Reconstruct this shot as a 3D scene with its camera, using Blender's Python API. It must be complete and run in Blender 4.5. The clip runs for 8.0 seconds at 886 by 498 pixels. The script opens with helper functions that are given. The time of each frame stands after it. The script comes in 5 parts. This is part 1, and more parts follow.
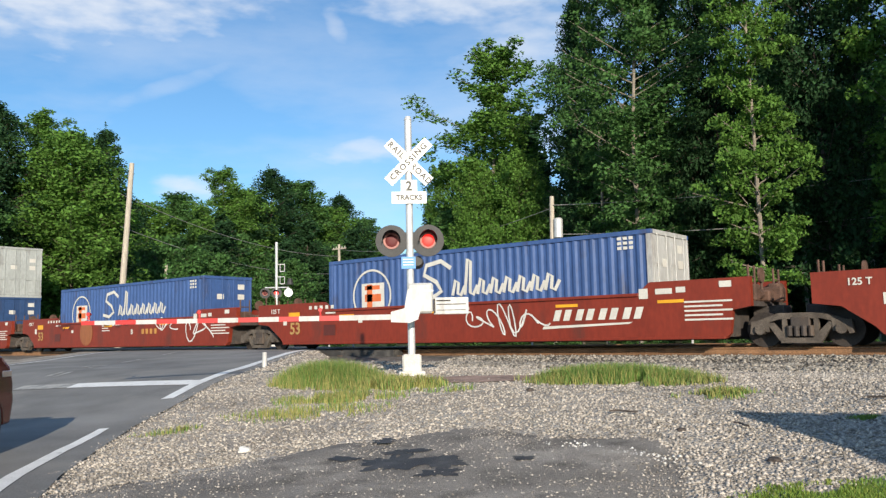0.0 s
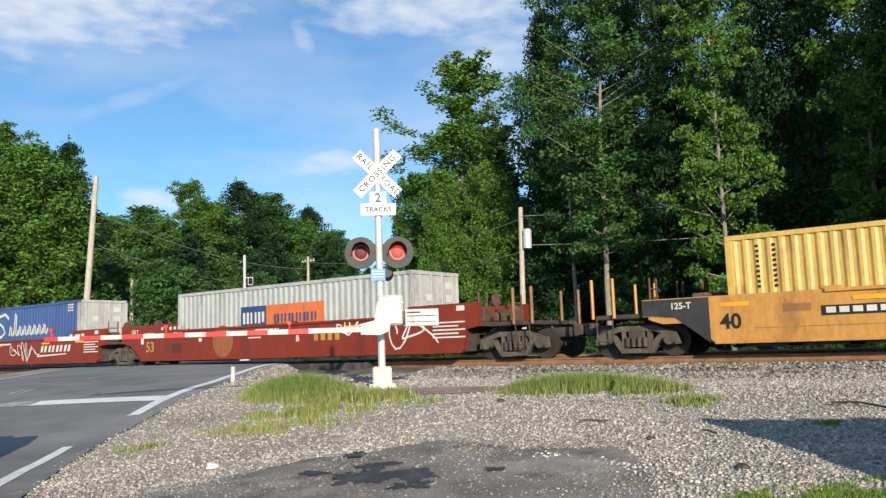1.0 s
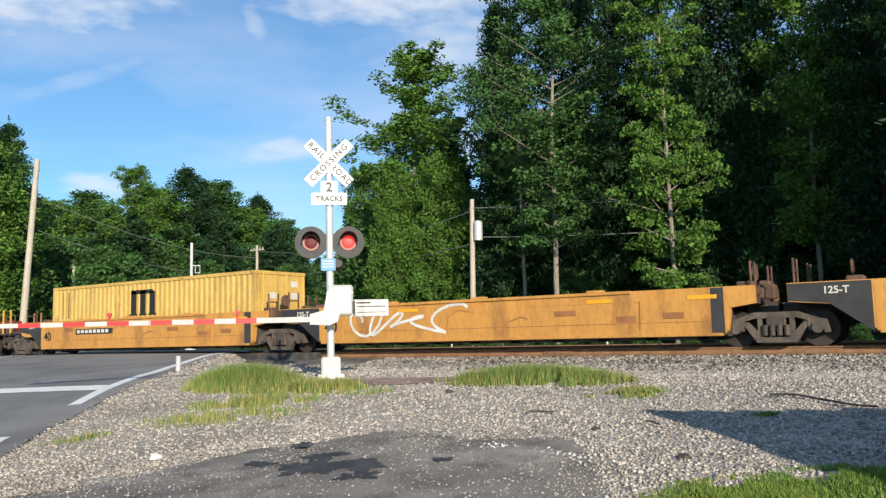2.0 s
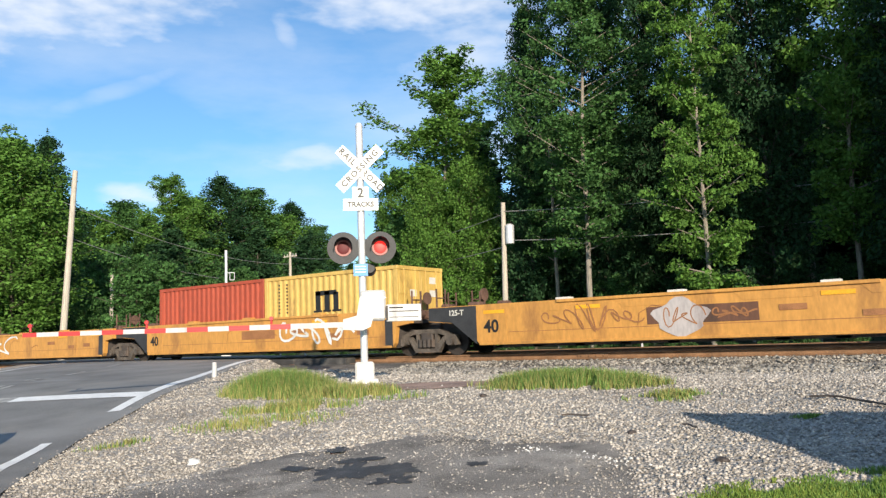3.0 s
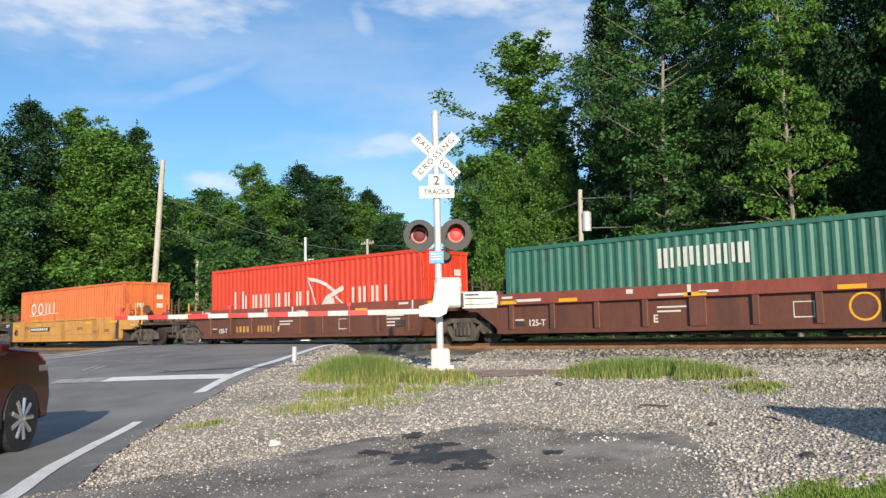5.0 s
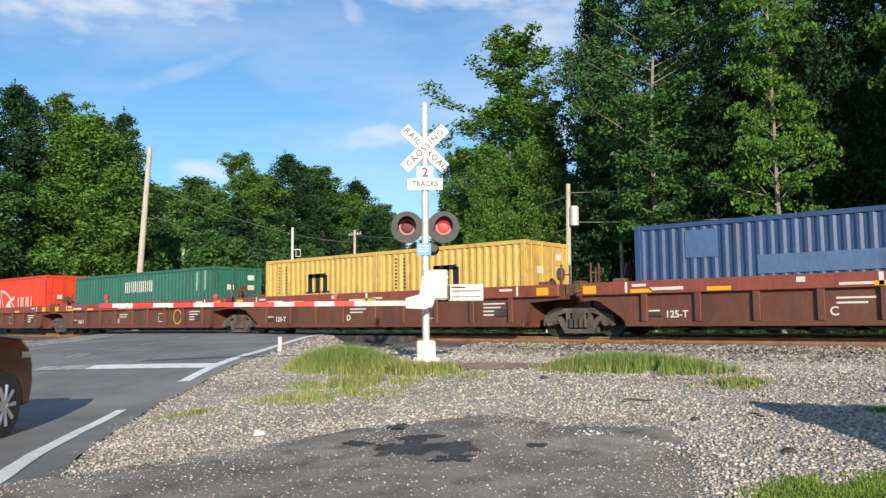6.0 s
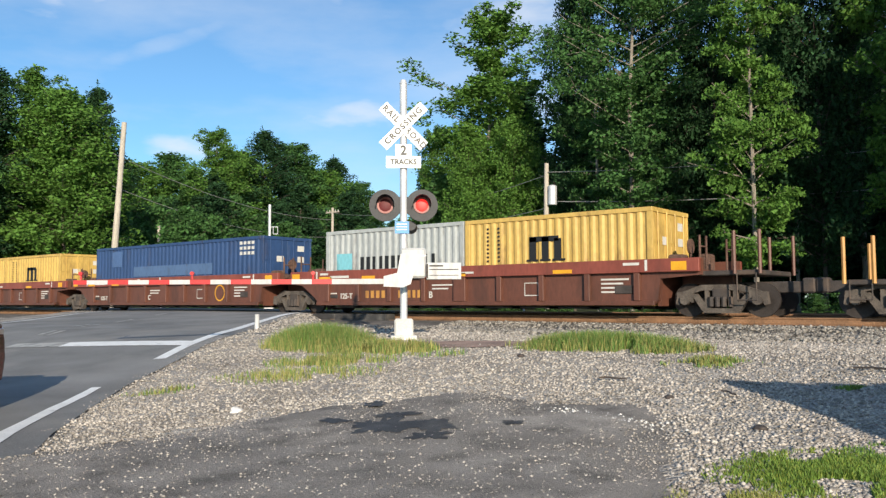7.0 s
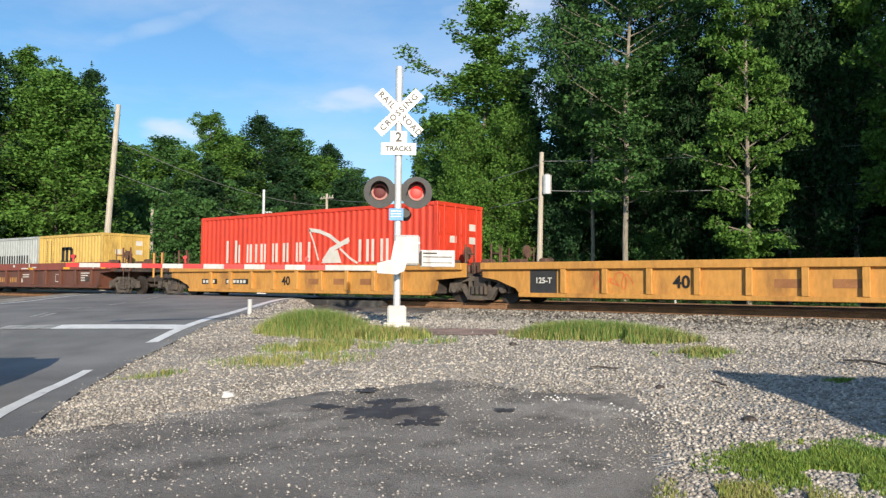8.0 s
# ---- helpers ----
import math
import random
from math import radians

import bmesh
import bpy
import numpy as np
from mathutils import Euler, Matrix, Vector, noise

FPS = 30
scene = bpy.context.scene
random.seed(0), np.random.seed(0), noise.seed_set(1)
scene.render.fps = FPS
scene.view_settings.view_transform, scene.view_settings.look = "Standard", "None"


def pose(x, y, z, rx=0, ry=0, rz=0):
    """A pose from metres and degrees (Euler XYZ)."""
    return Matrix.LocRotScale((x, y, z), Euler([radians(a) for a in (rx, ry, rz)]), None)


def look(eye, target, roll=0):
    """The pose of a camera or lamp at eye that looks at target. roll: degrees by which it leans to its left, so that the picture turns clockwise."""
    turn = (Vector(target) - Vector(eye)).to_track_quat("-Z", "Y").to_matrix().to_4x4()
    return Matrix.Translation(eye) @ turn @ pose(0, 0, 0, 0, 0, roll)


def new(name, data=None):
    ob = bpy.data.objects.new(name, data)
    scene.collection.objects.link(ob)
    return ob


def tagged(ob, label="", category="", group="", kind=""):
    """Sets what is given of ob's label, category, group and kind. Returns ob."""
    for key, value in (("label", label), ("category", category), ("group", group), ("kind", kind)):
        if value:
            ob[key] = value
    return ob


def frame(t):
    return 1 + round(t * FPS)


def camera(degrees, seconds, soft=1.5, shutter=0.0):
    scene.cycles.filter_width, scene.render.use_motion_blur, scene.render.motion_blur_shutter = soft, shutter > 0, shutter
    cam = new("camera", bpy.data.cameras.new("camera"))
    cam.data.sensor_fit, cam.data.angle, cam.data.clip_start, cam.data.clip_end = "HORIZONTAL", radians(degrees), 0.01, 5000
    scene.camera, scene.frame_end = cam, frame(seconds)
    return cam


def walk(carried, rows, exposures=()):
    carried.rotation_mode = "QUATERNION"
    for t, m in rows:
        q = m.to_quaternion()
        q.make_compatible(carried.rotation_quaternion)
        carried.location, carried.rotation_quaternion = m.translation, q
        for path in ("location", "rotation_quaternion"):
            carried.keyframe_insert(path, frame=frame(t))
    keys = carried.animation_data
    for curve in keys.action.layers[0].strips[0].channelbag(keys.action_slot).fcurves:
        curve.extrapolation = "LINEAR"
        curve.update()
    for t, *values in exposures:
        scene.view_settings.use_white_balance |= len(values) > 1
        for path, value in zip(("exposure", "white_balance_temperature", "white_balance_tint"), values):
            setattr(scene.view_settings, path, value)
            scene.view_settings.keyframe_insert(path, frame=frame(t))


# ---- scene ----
EYE_Z = 1.3
LENS = 57.6
cam = camera(LENS, 8.0, soft=1.35)
# seconds, yaw, pitch, roll of a camera held by a standing observer
TURNS = [
    (0.0, 38.89, 6.05, 1.21), (0.5, 38.88, 5.97, 0.60), (1.0, 36.79, 6.81, 1.92), (1.5, 34.47, 5.91, 2.61),
    (1.7, 33.01, 6.00, 1.70), (2.8, 34.59, 6.35, 0.67), (3.0, 35.56, 6.43, 2.02), (3.5, 38.09, 5.81, 3.10),
    (4.0, 39.80, 6.32, 2.86), (4.2, 41.11, 6.24, 3.09), (5.3, 40.33, 5.45, 0.74), (5.5, 40.03, 5.15, 0.56),
    (6.0, 39.92, 5.12, 0.52), (6.5, 39.21, 4.25, 0.21), (7.0, 38.34, 3.58, 0.29), (7.5, 38.14, 2.78, -0.06),
    (8.0, 37.86, 2.70, -0.50)]
EXPOSURE = 0.21
walk(cam, [(t, pose(0, 0, EYE_Z, 90 + p, r, yw)) for t, yw, p, r in TURNS],
     [(t, EXPOSURE + d) for t, d in ((0.0, 0), (1.5, 0), (2.8, 0.12), (3.5, 0.25), (4.0, 0.06), (5.5, 0.02), (8.0, 0))])

# ---- light ----
SUN_EL, SUN_X, SUN_Y = 17.5, 0.75, -0.661
world = bpy.data.worlds.new("sky")
scene.world = world
world.use_nodes = True
wn, wl = world.node_tree.nodes, world.node_tree.links
wn.clear()
w_out = wn.new("ShaderNodeOutputWorld")
w_bg = wn.new("ShaderNodeBackground")
w_sky = wn.new("ShaderNodeTexSky")
w_sky.sky_type = 'NISHITA'
w_sky.sun_disc = False
w_sky.sun_elevation = radians(SUN_EL)
w_sky.sun_rotation = math.atan2(SUN_X, SUN_Y)
w_sky.air_density, w_sky.dust_density, w_sky.ozone_density = 1.0, 0.4, 2.5
w_bg.inputs["Strength"].default_value = 0.114
w_co = wn.new("ShaderNodeTexCoord")
w_map = wn.new("ShaderNodeMapping")
w_map.inputs["Rotation"].default_value = (0, 0, 0.6)
w_map.inputs["Scale"].default_value = (1.2, 2.0, 6.0)
w_noise = wn.new("ShaderNodeTexNoise")
w_noise.inputs["Scale"].default_value = 1.9
w_noise.inputs["Detail"].default_value = 7
w_noise.inputs["Roughness"].default_value = 0.55
w_ramp = wn.new("ShaderNodeValToRGB")
w_ramp.color_ramp.elements[0].position = 0.42
w_ramp.color_ramp.elements[1].position = 0.98
w_ramp.color_ramp.elements[1].color = (.6, .6, .6, 1)
wl.new(w_co.outputs["Generated"], w_map.inputs["Vector"])
wl.new(w_map.outputs["Vector"], w_noise.inputs["Vector"])
wl.new(w_noise.outputs["Fac"], w_ramp.inputs["Fac"])


def sky_math(op, a, b=None, c=None):
    m = wn.new("ShaderNodeMath")
    m.operation = op
    for k, v in enumerate((a, b, c)):
        if v is None:
            continue
        if isinstance(v, (int, float)):
            m.inputs[k].default_value = v
        else:
            wl.new(v, m.inputs[k])
    return m.outputs[0]


w_xyz = wn.new("ShaderNodeSeparateXYZ")
wl.new(w_co.outputs["Generated"], w_xyz.inputs[0])
sky_az = sky_math('MULTIPLY', sky_math('ARCTAN2', w_xyz.outputs["X"], w_xyz.outputs["Y"]), 57.2958)
sky_el = sky_math('MULTIPLY', sky_math('ARCSINE', w_xyz.outputs["Z"]), 57.2958)
w_uv = wn.new("ShaderNodeCombineXYZ")
wl.new(sky_math('MULTIPLY', sky_az, .22), w_uv.inputs[0])
wl.new(sky_math('MULTIPLY', sky_el, .55), w_uv.inputs[1])
w_wisp = wn.new("ShaderNodeTexNoise")
w_wisp.inputs["Scale"].default_value = 2.0
w_wisp.inputs["Detail"].default_value = 8
w_wisp.inputs["Roughness"].default_value = .48
wl.new(w_uv.outputs[0], w_wisp.inputs["Vector"])
wisp = sky_math('MULTIPLY_ADD', w_wisp.outputs["Fac"], 2.6, -1.3)
cloud = sky_math('MULTIPLY', w_ramp.outputs["Color"], 1.0)
# thin clouds: azimuth and elevation of the middle, half width and half height in degrees, slope, whiteness
for az0, el0, wd, ht, slope, white in ((-64, 22.5, 13, 3.6, .10, .85), (-46.2, 21.2, .9, 1.0, -.5, .4), (-36.5, 23.5, 9, 2.0, .0, .8), (-32, 20, 5.5, 2.8, .2, .6), (-44.2, 13.1, 4.3, 1.0, .05, .62),
                                       (-56, 10.4, 2.6, .8, .0, .75), (-57, 17.3, 6, .55, .4, .22), (-31.5, 13.5, 2.5, 2.5, .0, .5), (-20, 30, 12, 4, .1, .6), (-85, 24, 14, 4, .0, .7), (20, 26, 16, 5, .1, .6)):
    dx = sky_math('ADD', sky_az, -az0)
    dy = sky_math('SUBTRACT', sky_math('ADD', sky_el, -el0), sky_math('MULTIPLY', dx, slope))
    d2 = sky_math('ADD', sky_math('POWER', sky_math('ABSOLUTE', sky_math('DIVIDE', dx, wd)), 2), sky_math('POWER', sky_math('ABSOLUTE', sky_math('DIVIDE', dy, ht)), 2))
    k = wn.new("ShaderNodeMapRange")
    k.interpolation_type = 'SMOOTHSTEP'
    k.inputs["From Min"].default_value, k.inputs["From Max"].default_value = 1.7, -.7
    k.inputs["To Min"].default_value, k.inputs["To Max"].default_value = 0, white
    wl.new(sky_math('ADD', d2, wisp), k.inputs["Value"])
    cloud = sky_math('MAXIMUM', cloud, k.outputs["Result"])
w_mix = wn.new("ShaderNodeMix")
w_mix.data_type = 'RGBA'
w_mix.inputs[7].default_value = (6.6, 6.9, 7.4, 1)
wl.new(cloud, w_mix.inputs["Factor"])
w_tint = wn.new("ShaderNodeMix")
w_tint.data_type, w_tint.blend_type = 'RGBA', 'MULTIPLY'
w_tint.inputs["Factor"].default_value = 1
w_tint.inputs[7].default_value = (0.76, 1.05, 1.22, 1)
wl.new(w_sky.outputs["Color"], w_tint.inputs[6])
wl.new(w_tint.outputs[2], w_mix.inputs[6])
wl.new(w_mix.outputs[2], w_bg.inputs["Color"])
wl.new(w_bg.outputs["Background"], w_out.inputs["Surface"])

sun = new("sun", bpy.data.lights.new("sun", 'SUN'))
sun.data.energy = 5.0
sun.data.angle = radians(0.5)
sun.data.color = (1.0, 0.88, 0.71)
sun.matrix_basis = look((0, 0, 60), (-SUN_X * 100, -SUN_Y * 100, 60 - 100 * math.tan(radians(SUN_EL)) * math.hypot(SUN_X, SUN_Y)))


# ---- materials ----
def material(name, color, rough=0.6, metal=0.0, var=0.12, scale=3.0, bump=0.0, fine=40.0, dirt=None, dirt_amount=0.5, dirt_scale=1.2,
             stretch=(1, 1, 1), island=0.0, emit=0.0, translucent=0.0, gloss=0.5):
    """Two scales of colour variation, an optional dirt layer with its own shape, and a fine bump."""
    m = bpy.data.materials.new(name)
    m.use_nodes = True
    n, l = m.node_tree.nodes, m.node_tree.links
    b = n["Principled BSDF"]
    b.inputs["Roughness"].default_value = rough
    b.inputs["Metallic"].default_value = metal
    b.inputs["Specular IOR Level"].default_value = gloss
    co = n.new("ShaderNodeTexCoord")
    mp = n.new("ShaderNodeMapping")
    mp.inputs["Scale"].default_value = stretch
    l.new(co.outputs["Object"], mp.inputs["Vector"])
    big = n.new("ShaderNodeTexNoise")
    big.inputs["Scale"].default_value = scale
    big.inputs["Detail"].default_value = 5
    small = n.new("ShaderNodeTexNoise")
    small.inputs["Scale"].default_value = fine
    small.inputs["Detail"].default_value = 3
    for t in (big, small):
        l.new(mp.outputs["Vector"], t.inputs["Vector"])
    add = n.new("ShaderNodeMath")
    add.operation = 'ADD'
    l.new(big.outputs["Fac"], add.inputs[0])
    l.new(small.outputs["Fac"], add.inputs[1])
    last = add.outputs[0]
    if island:
        geo = n.new("ShaderNodeNewGeometry")
        mul = n.new("ShaderNodeMath")
        mul.operation = 'MULTIPLY_ADD'
        mul.inputs[1].default_value = island
        l.new(geo.outputs["Random Per Island"], mul.inputs[0])
        l.new(last, mul.inputs[2])
        last = mul.outputs[0]
    rng = n.new("ShaderNodeMapRange")
    rng.inputs["From Min"].default_value = 0.78
    rng.inputs["From Max"].default_value = 1.22 + island
    rng.inputs["To Min"].default_value = 1 - var
    rng.inputs["To Max"].default_value = 1 + var
    l.new(last, rng.inputs["Value"])
    tint = n.new("ShaderNodeMix")
    tint.data_type, tint.blend_type = 'RGBA', 'MULTIPLY'
    tint.inputs["Factor"].default_value = 1
    tint.inputs[6].default_value = (*color, 1)
    l.new(rng.outputs["Result"], tint.inputs[7])
    out = tint.outputs[2]
    if dirt:
        dn = n.new("ShaderNodeTexNoise")
        dn.inputs["Scale"].default_value = dirt_scale
        dn.inputs["Detail"].default_value = 8
        dn.inputs["Roughness"].default_value = 0.65
        l.new(mp.outputs["Vector"], dn.inputs["Vector"])
        rp = n.new("ShaderNodeValToRGB")
        rp.color_ramp.elements[0].position = 0.62 - 0.25 * dirt_amount
        rp.color_ramp.elements[1].position = 0.80 - 0.2 * dirt_amount
        l.new(dn.outputs["Fac"], rp.inputs["Fac"])
        dm = n.new("ShaderNodeMix")
        dm.data_type = 'RGBA'
        dm.inputs[7].default_value = (*dirt, 1)
        l.new(rp.outputs["Color"], dm.inputs["Factor"])
        l.new(out, dm.inputs[6])
        out = dm.outputs[2]
    l.new(out, b.inputs["Base Color"])
    if bump:
        bp = n.new("ShaderNodeBump")
        bp.inputs["Strength"].default_value = bump
        bp.inputs["Distance"].default_value = 0.02
        l.new(small.outputs["Fac"], bp.inputs["Height"])
        l.new(bp.outputs["Normal"], b.inputs["Normal"])
    if emit:
        b.inputs["Emission Color"].default_value = (*color, 1)
        b.inputs["Emission Strength"].default_value = emit
    if translucent:
        tr = n.new("ShaderNodeBsdfTranslucent")
        l.new(out, tr.inputs["Color"])
        mx = n.new("ShaderNodeMixShader")
        mx.inputs[0].default_value = translucent
        l.new(b.outputs[0], mx.inputs[1])
        l.new(tr.outputs[0], mx.inputs[2])
        l.new(mx.outputs[0], n["Material Output"].inputs["Surface"])
    return m


def paint(name, color, **k):
    opts = dict(rough=0.5, var=0.14, scale=1.3, fine=14, bump=0.05, dirt=(color[0] * .35 + .03, color[1] * .3 + .02, color[2] * .3 + .015),
                dirt_amount=0.25, dirt_scale=1.6, stretch=(1, 1, 0.35))
    opts.update(k)
    return material(name, color, **opts)


MAT = dict(
    frame=material("cast_truck_frame", (0.105, 0.086, 0.07), rough=0.8, var=0.4, scale=4, bump=0.3, dirt=(0.05, 0.04, 0.035), dirt_amount=0.4),
    dark_stones=material("ballast_stones", (0.26, 0.235, 0.20), rough=0.9, var=0.95, scale=1.0, fine=20, bump=0.3, island=1.2),
    dark_grit=material("dark_grit", (0.10, 0.09, 0.08), rough=0.9, var=0.7, island=1.0),
    grime=material("rusty_grimy_steel", (0.11, 0.06, 0.042), rough=0.85, var=0.45, scale=3, bump=0.3),
    rubber=material("worn_rubber", (0.045, 0.043, 0.042), rough=0.75, var=0.4, scale=2, bump=0.3, dirt=(0.12, 0.11, 0.1), dirt_amount=0.4, dirt_scale=2),
    white=paint("white_paint", (0.50, 0.50, 0.49), dirt_amount=0.2),
    signwhite=material("sign_white", (0.62, 0.62, 0.61), rough=0.4, var=0.05),
    arm_white=paint("gate_arm_white", (0.47, 0.46, 0.45), dirt_amount=0.2),
    # pale pink puts sunlight on the red lens rim into the colour
    pink=material("sunlit_lens_rim", (0.34, 0.12, 0.10), rough=0.5, var=0.15),
    black=material("black_paint", (0.034, 0.034, 0.036), rough=0.6, var=0.3),
    ink=material("sign_black", (0.015, 0.015, 0.015), rough=0.5),
    red_reflect=material("red_reflective", (0.55, 0.03, 0.03), rough=0.35, var=0.08),
    galv=material("galvanised_pole", (0.62, 0.63, 0.64), rough=0.45, metal=0.3, var=0.1, scale=4),
    blue_sign=material("blue_sign", (0.05, 0.25, 0.6), rough=0.4),
    lens_on=material("lit_red_lens", (0.9, 0.025, 0.02), rough=0.5, emit=1.1),
    lens_off=material("red_lens", (0.10, 0.004, 0.006), rough=0.6),
    concrete=material("concrete", (0.62, 0.60, 0.56), rough=0.9, var=0.15, bump=0.3),
    rust=material("rusty_steel", (0.25, 0.135, 0.07), rough=0.8, var=0.35, scale=2, bump=0.2),
    railtop=material("polished_rail", (0.35, 0.30, 0.27), rough=0.4, metal=0.7, var=0.2),
    steel=material("dark_grimy_steel", (0.055, 0.045, 0.04), rough=0.75, var=0.4, bump=0.2, dirt=(0.12, 0.08, 0.055), dirt_amount=0.4),
    wheel=material("wheel_steel", (0.05, 0.04, 0.035), rough=0.6, metal=0.3, var=0.3),
    tie=material("creosoted_tie", (0.15, 0.10, 0.07), rough=0.9, var=0.35, bump=0.4, stretch=(6, 1, 6)),
    ballast=material("ballast", (0.13, 0.118, 0.105), rough=0.95, var=0.55, scale=2, fine=24, bump=1.0),
    stones=material("loose_stones", (0.39, 0.35, 0.305), rough=0.9, var=0.72, scale=1.0, fine=20, bump=0.3, island=1.2),
    asphalt=material("worn_asphalt", (0.215, 0.212, 0.205), rough=0.85, var=0.3, scale=0.7, fine=90, bump=0.25, dirt=(0.275, 0.262, 0.242), dirt_amount=0.5, dirt_scale=0.5),
    apron=material("dirty_asphalt", (0.27, 0.246, 0.22), rough=0.95, var=0.6, scale=2.2, fine=110, bump=0.8, dirt=(0.15, 0.137, 0.122), dirt_amount=0.55, dirt_scale=1.1),
    line=material("road_paint", (0.85, 0.85, 0.83), rough=0.7, var=0.1, dirt=(0.3, 0.3, 0.3), dirt_amount=0.15, dirt_scale=4),
    line_old=material("faded_road_paint", (0.5, 0.49, 0.46), rough=0.75, var=0.15, dirt=(0.13, 0.13, 0.13), dirt_amount=0.75, dirt_scale=3),
    wood=material("weathered_pole", (0.46, 0.41, 0.34), rough=0.9, var=0.25, stretch=(8, 8, 0.6), bump=0.3),
    bark=material("bark", (0.10, 0.08, 0.065), rough=0.95, var=0.4, stretch=(4, 4, 1), bump=0.5),
    pale_bark=material("pale_bark", (0.25, 0.22, 0.18), rough=0.95, var=0.35, stretch=(4, 4, 1), bump=0.4),
    wire=material("wire", (0.25, 0.25, 0.24), rough=0.6),
    grass=material("grass_blades", (0.18, 0.305, 0.072), rough=0.7, var=0.45, scale=0.8, island=1.0, translucent=0.35),
    dry_grass=material("dry_grass", (0.40, 0.38, 0.13), rough=0.8, var=0.4, scale=0.8, island=1.0, translucent=0.3),
    weed=material("weeds", (0.20, 0.315, 0.055), rough=0.6, var=0.45, island=1.0, translucent=0.35),
    glass=material("dark_glass", (0.02, 0.022, 0.025), rough=0.05),
    tyre=material("tyre", (0.02, 0.02, 0.02), rough=0.85),
    rim=material("alloy_rim", (0.6, 0.6, 0.62), rough=0.3, metal=0.8),
    carpaint=material("dark_red_car_paint", (0.07, 0.005, 0.007), rough=0.15, var=0.05),
    plate=material("white_mark", (0.60, 0.58, 0.53), rough=0.6, var=0.1),
    ywarn=material("yellow_reflector", (0.75, 0.36, 0.02), rough=0.4),
    graffiti=material("graffiti_white", (0.62, 0.62, 0.60), rough=0.6, var=0.2),
    graffiti_crease=material("graffiti_and_crease_brown", (0.30, 0.13, 0.05), rough=0.6, var=0.2),
)


# ---- mesh helpers ----
def link(name, bm, mat, parent=None, label="", smooth=False):
    me = bpy.data.meshes.new(name)
    if smooth:
        for f in bm.faces:
            f.smooth = True
    bm.to_mesh(me)
    bm.free()
    for m in (mat if isinstance(mat, (list, tuple)) else [mat]):
        me.materials.append(m)
    ob = new(name, me)
    ob.parent = parent
    if label:
        ob["label"] = label
    return ob


def part(name, bm, mat, parent, label="", smooth=False):
    return link(name, bm, mat, parent, label, smooth)


def share(name, mesh, parent, m):
    ob = new(name, mesh)
    ob.parent = parent
    ob.matrix_basis = m
    return ob


def box(bm, x0, x1, y0, y1, z0, z1, bevel=0.0):
    r = bmesh.ops.create_cube(bm, size=1, matrix=Matrix.LocRotScale(((x0 + x1) / 2, (y0 + y1) / 2, (z0 + z1) / 2), None, (abs(x1 - x0), abs(y1 - y0), abs(z1 - z0))))
    if bevel:
        es = list({e for v in r["verts"] for e in v.link_edges})
        bmesh.ops.bevel(bm, geom=es, offset=bevel, segments=1, affect='EDGES')
    return bm


def boxes(*bs, bevel=0.0):
    bm = bmesh.new()
    for b in bs:
        box(bm, *b, bevel=bevel)
    return bm


def rod(bm, a, b, r, r2=None, seg=10):
    a, b = Vector(a), Vector(b)
    q = (b - a).to_track_quat("Z", "Y")
    bmesh.ops.create_cone(bm, cap_ends=True, segments=seg, radius1=r, radius2=r if r2 is None else r2, depth=(b - a).length,
                          matrix=Matrix.Translation((a + b) / 2) @ q.to_matrix().to_4x4())
    return bm


def prism(bm, pts, y0, y1):
    """A closed outline in x and z, carried from y0 to y1."""
    a = [bm.verts.new((x, y0, z)) for x, z in pts]
    b = [bm.verts.new((x, y1, z)) for x, z in pts]
    n = len(pts)
    bm.faces.new(a)
    bm.faces.new(list(reversed(b)))
    for i in range(n):
        bm.faces.new((a[i], b[i], b[(i + 1) % n], a[(i + 1) % n]))
    bmesh.ops.recalc_face_normals(bm, faces=bm.faces[:])
    return bm


def lettering(text, size, m, mat, name, parent, label="", depth=0.004, space=1.0):
    """Letters of the built-in font as a mesh, lying in the xy plane of m."""
    cu = bpy.data.curves.new("text", 'FONT')
    cu.offset = size * 0.022
    cu.space_character = space
    cu.body, cu.size, cu.align_x, cu.align_y, cu.extrude, cu.resolution_u = text, size, 'CENTER', 'CENTER', depth, 3
    ob = bpy.data.objects.new("text", cu)
    scene.collection.objects.link(ob)
    bpy.context.view_layer.update()
    me = bpy.data.meshes.new_from_object(ob.evaluated_get(bpy.context.evaluated_depsgraph_get()))
    bpy.data.objects.remove(ob)
    me.materials.clear()
    me.materials.append(mat)
    o = new(name, me)
    o.parent = parent
    o.matrix_basis = m
    if label:
        o["label"] = label
    return o


def thing(name, label, category, group="", m=None, kind=""):
    e = new(name)
    if m is not None:
        e.matrix_basis = m
    return tagged(e, label, category, group, kind)


def smooth01(a, b, v):
    u = min(1.0, max(0.0, (v - a) / (b - a)))
    return u * u * (3 - 2 * u)


# ---- plan ----
RAIL = 0.83                 # top of rail
TRACK = 20.92               # middle of the near track
TRACK_2 = 25.2
SPEED = 26.65               # metres a second, towards -x
ROAD_O = Vector((-8.33, 3.59))
ROAD_U = Vector((-0.665, 0.747)).normalized()
ROAD_N = Vector((-ROAD_U.y, ROAD_U.x))


def road_ab(x, y):
    d = Vector((x, y)) - ROAD_O
    return d.dot(ROAD_U), d.dot(ROAD_N) - bend(d.dot(ROAD_U))


def road_xy(a, b):
    p = ROAD_O + ROAD_U * a + ROAD_N * (b + bend(a))
    return p.x, p.y


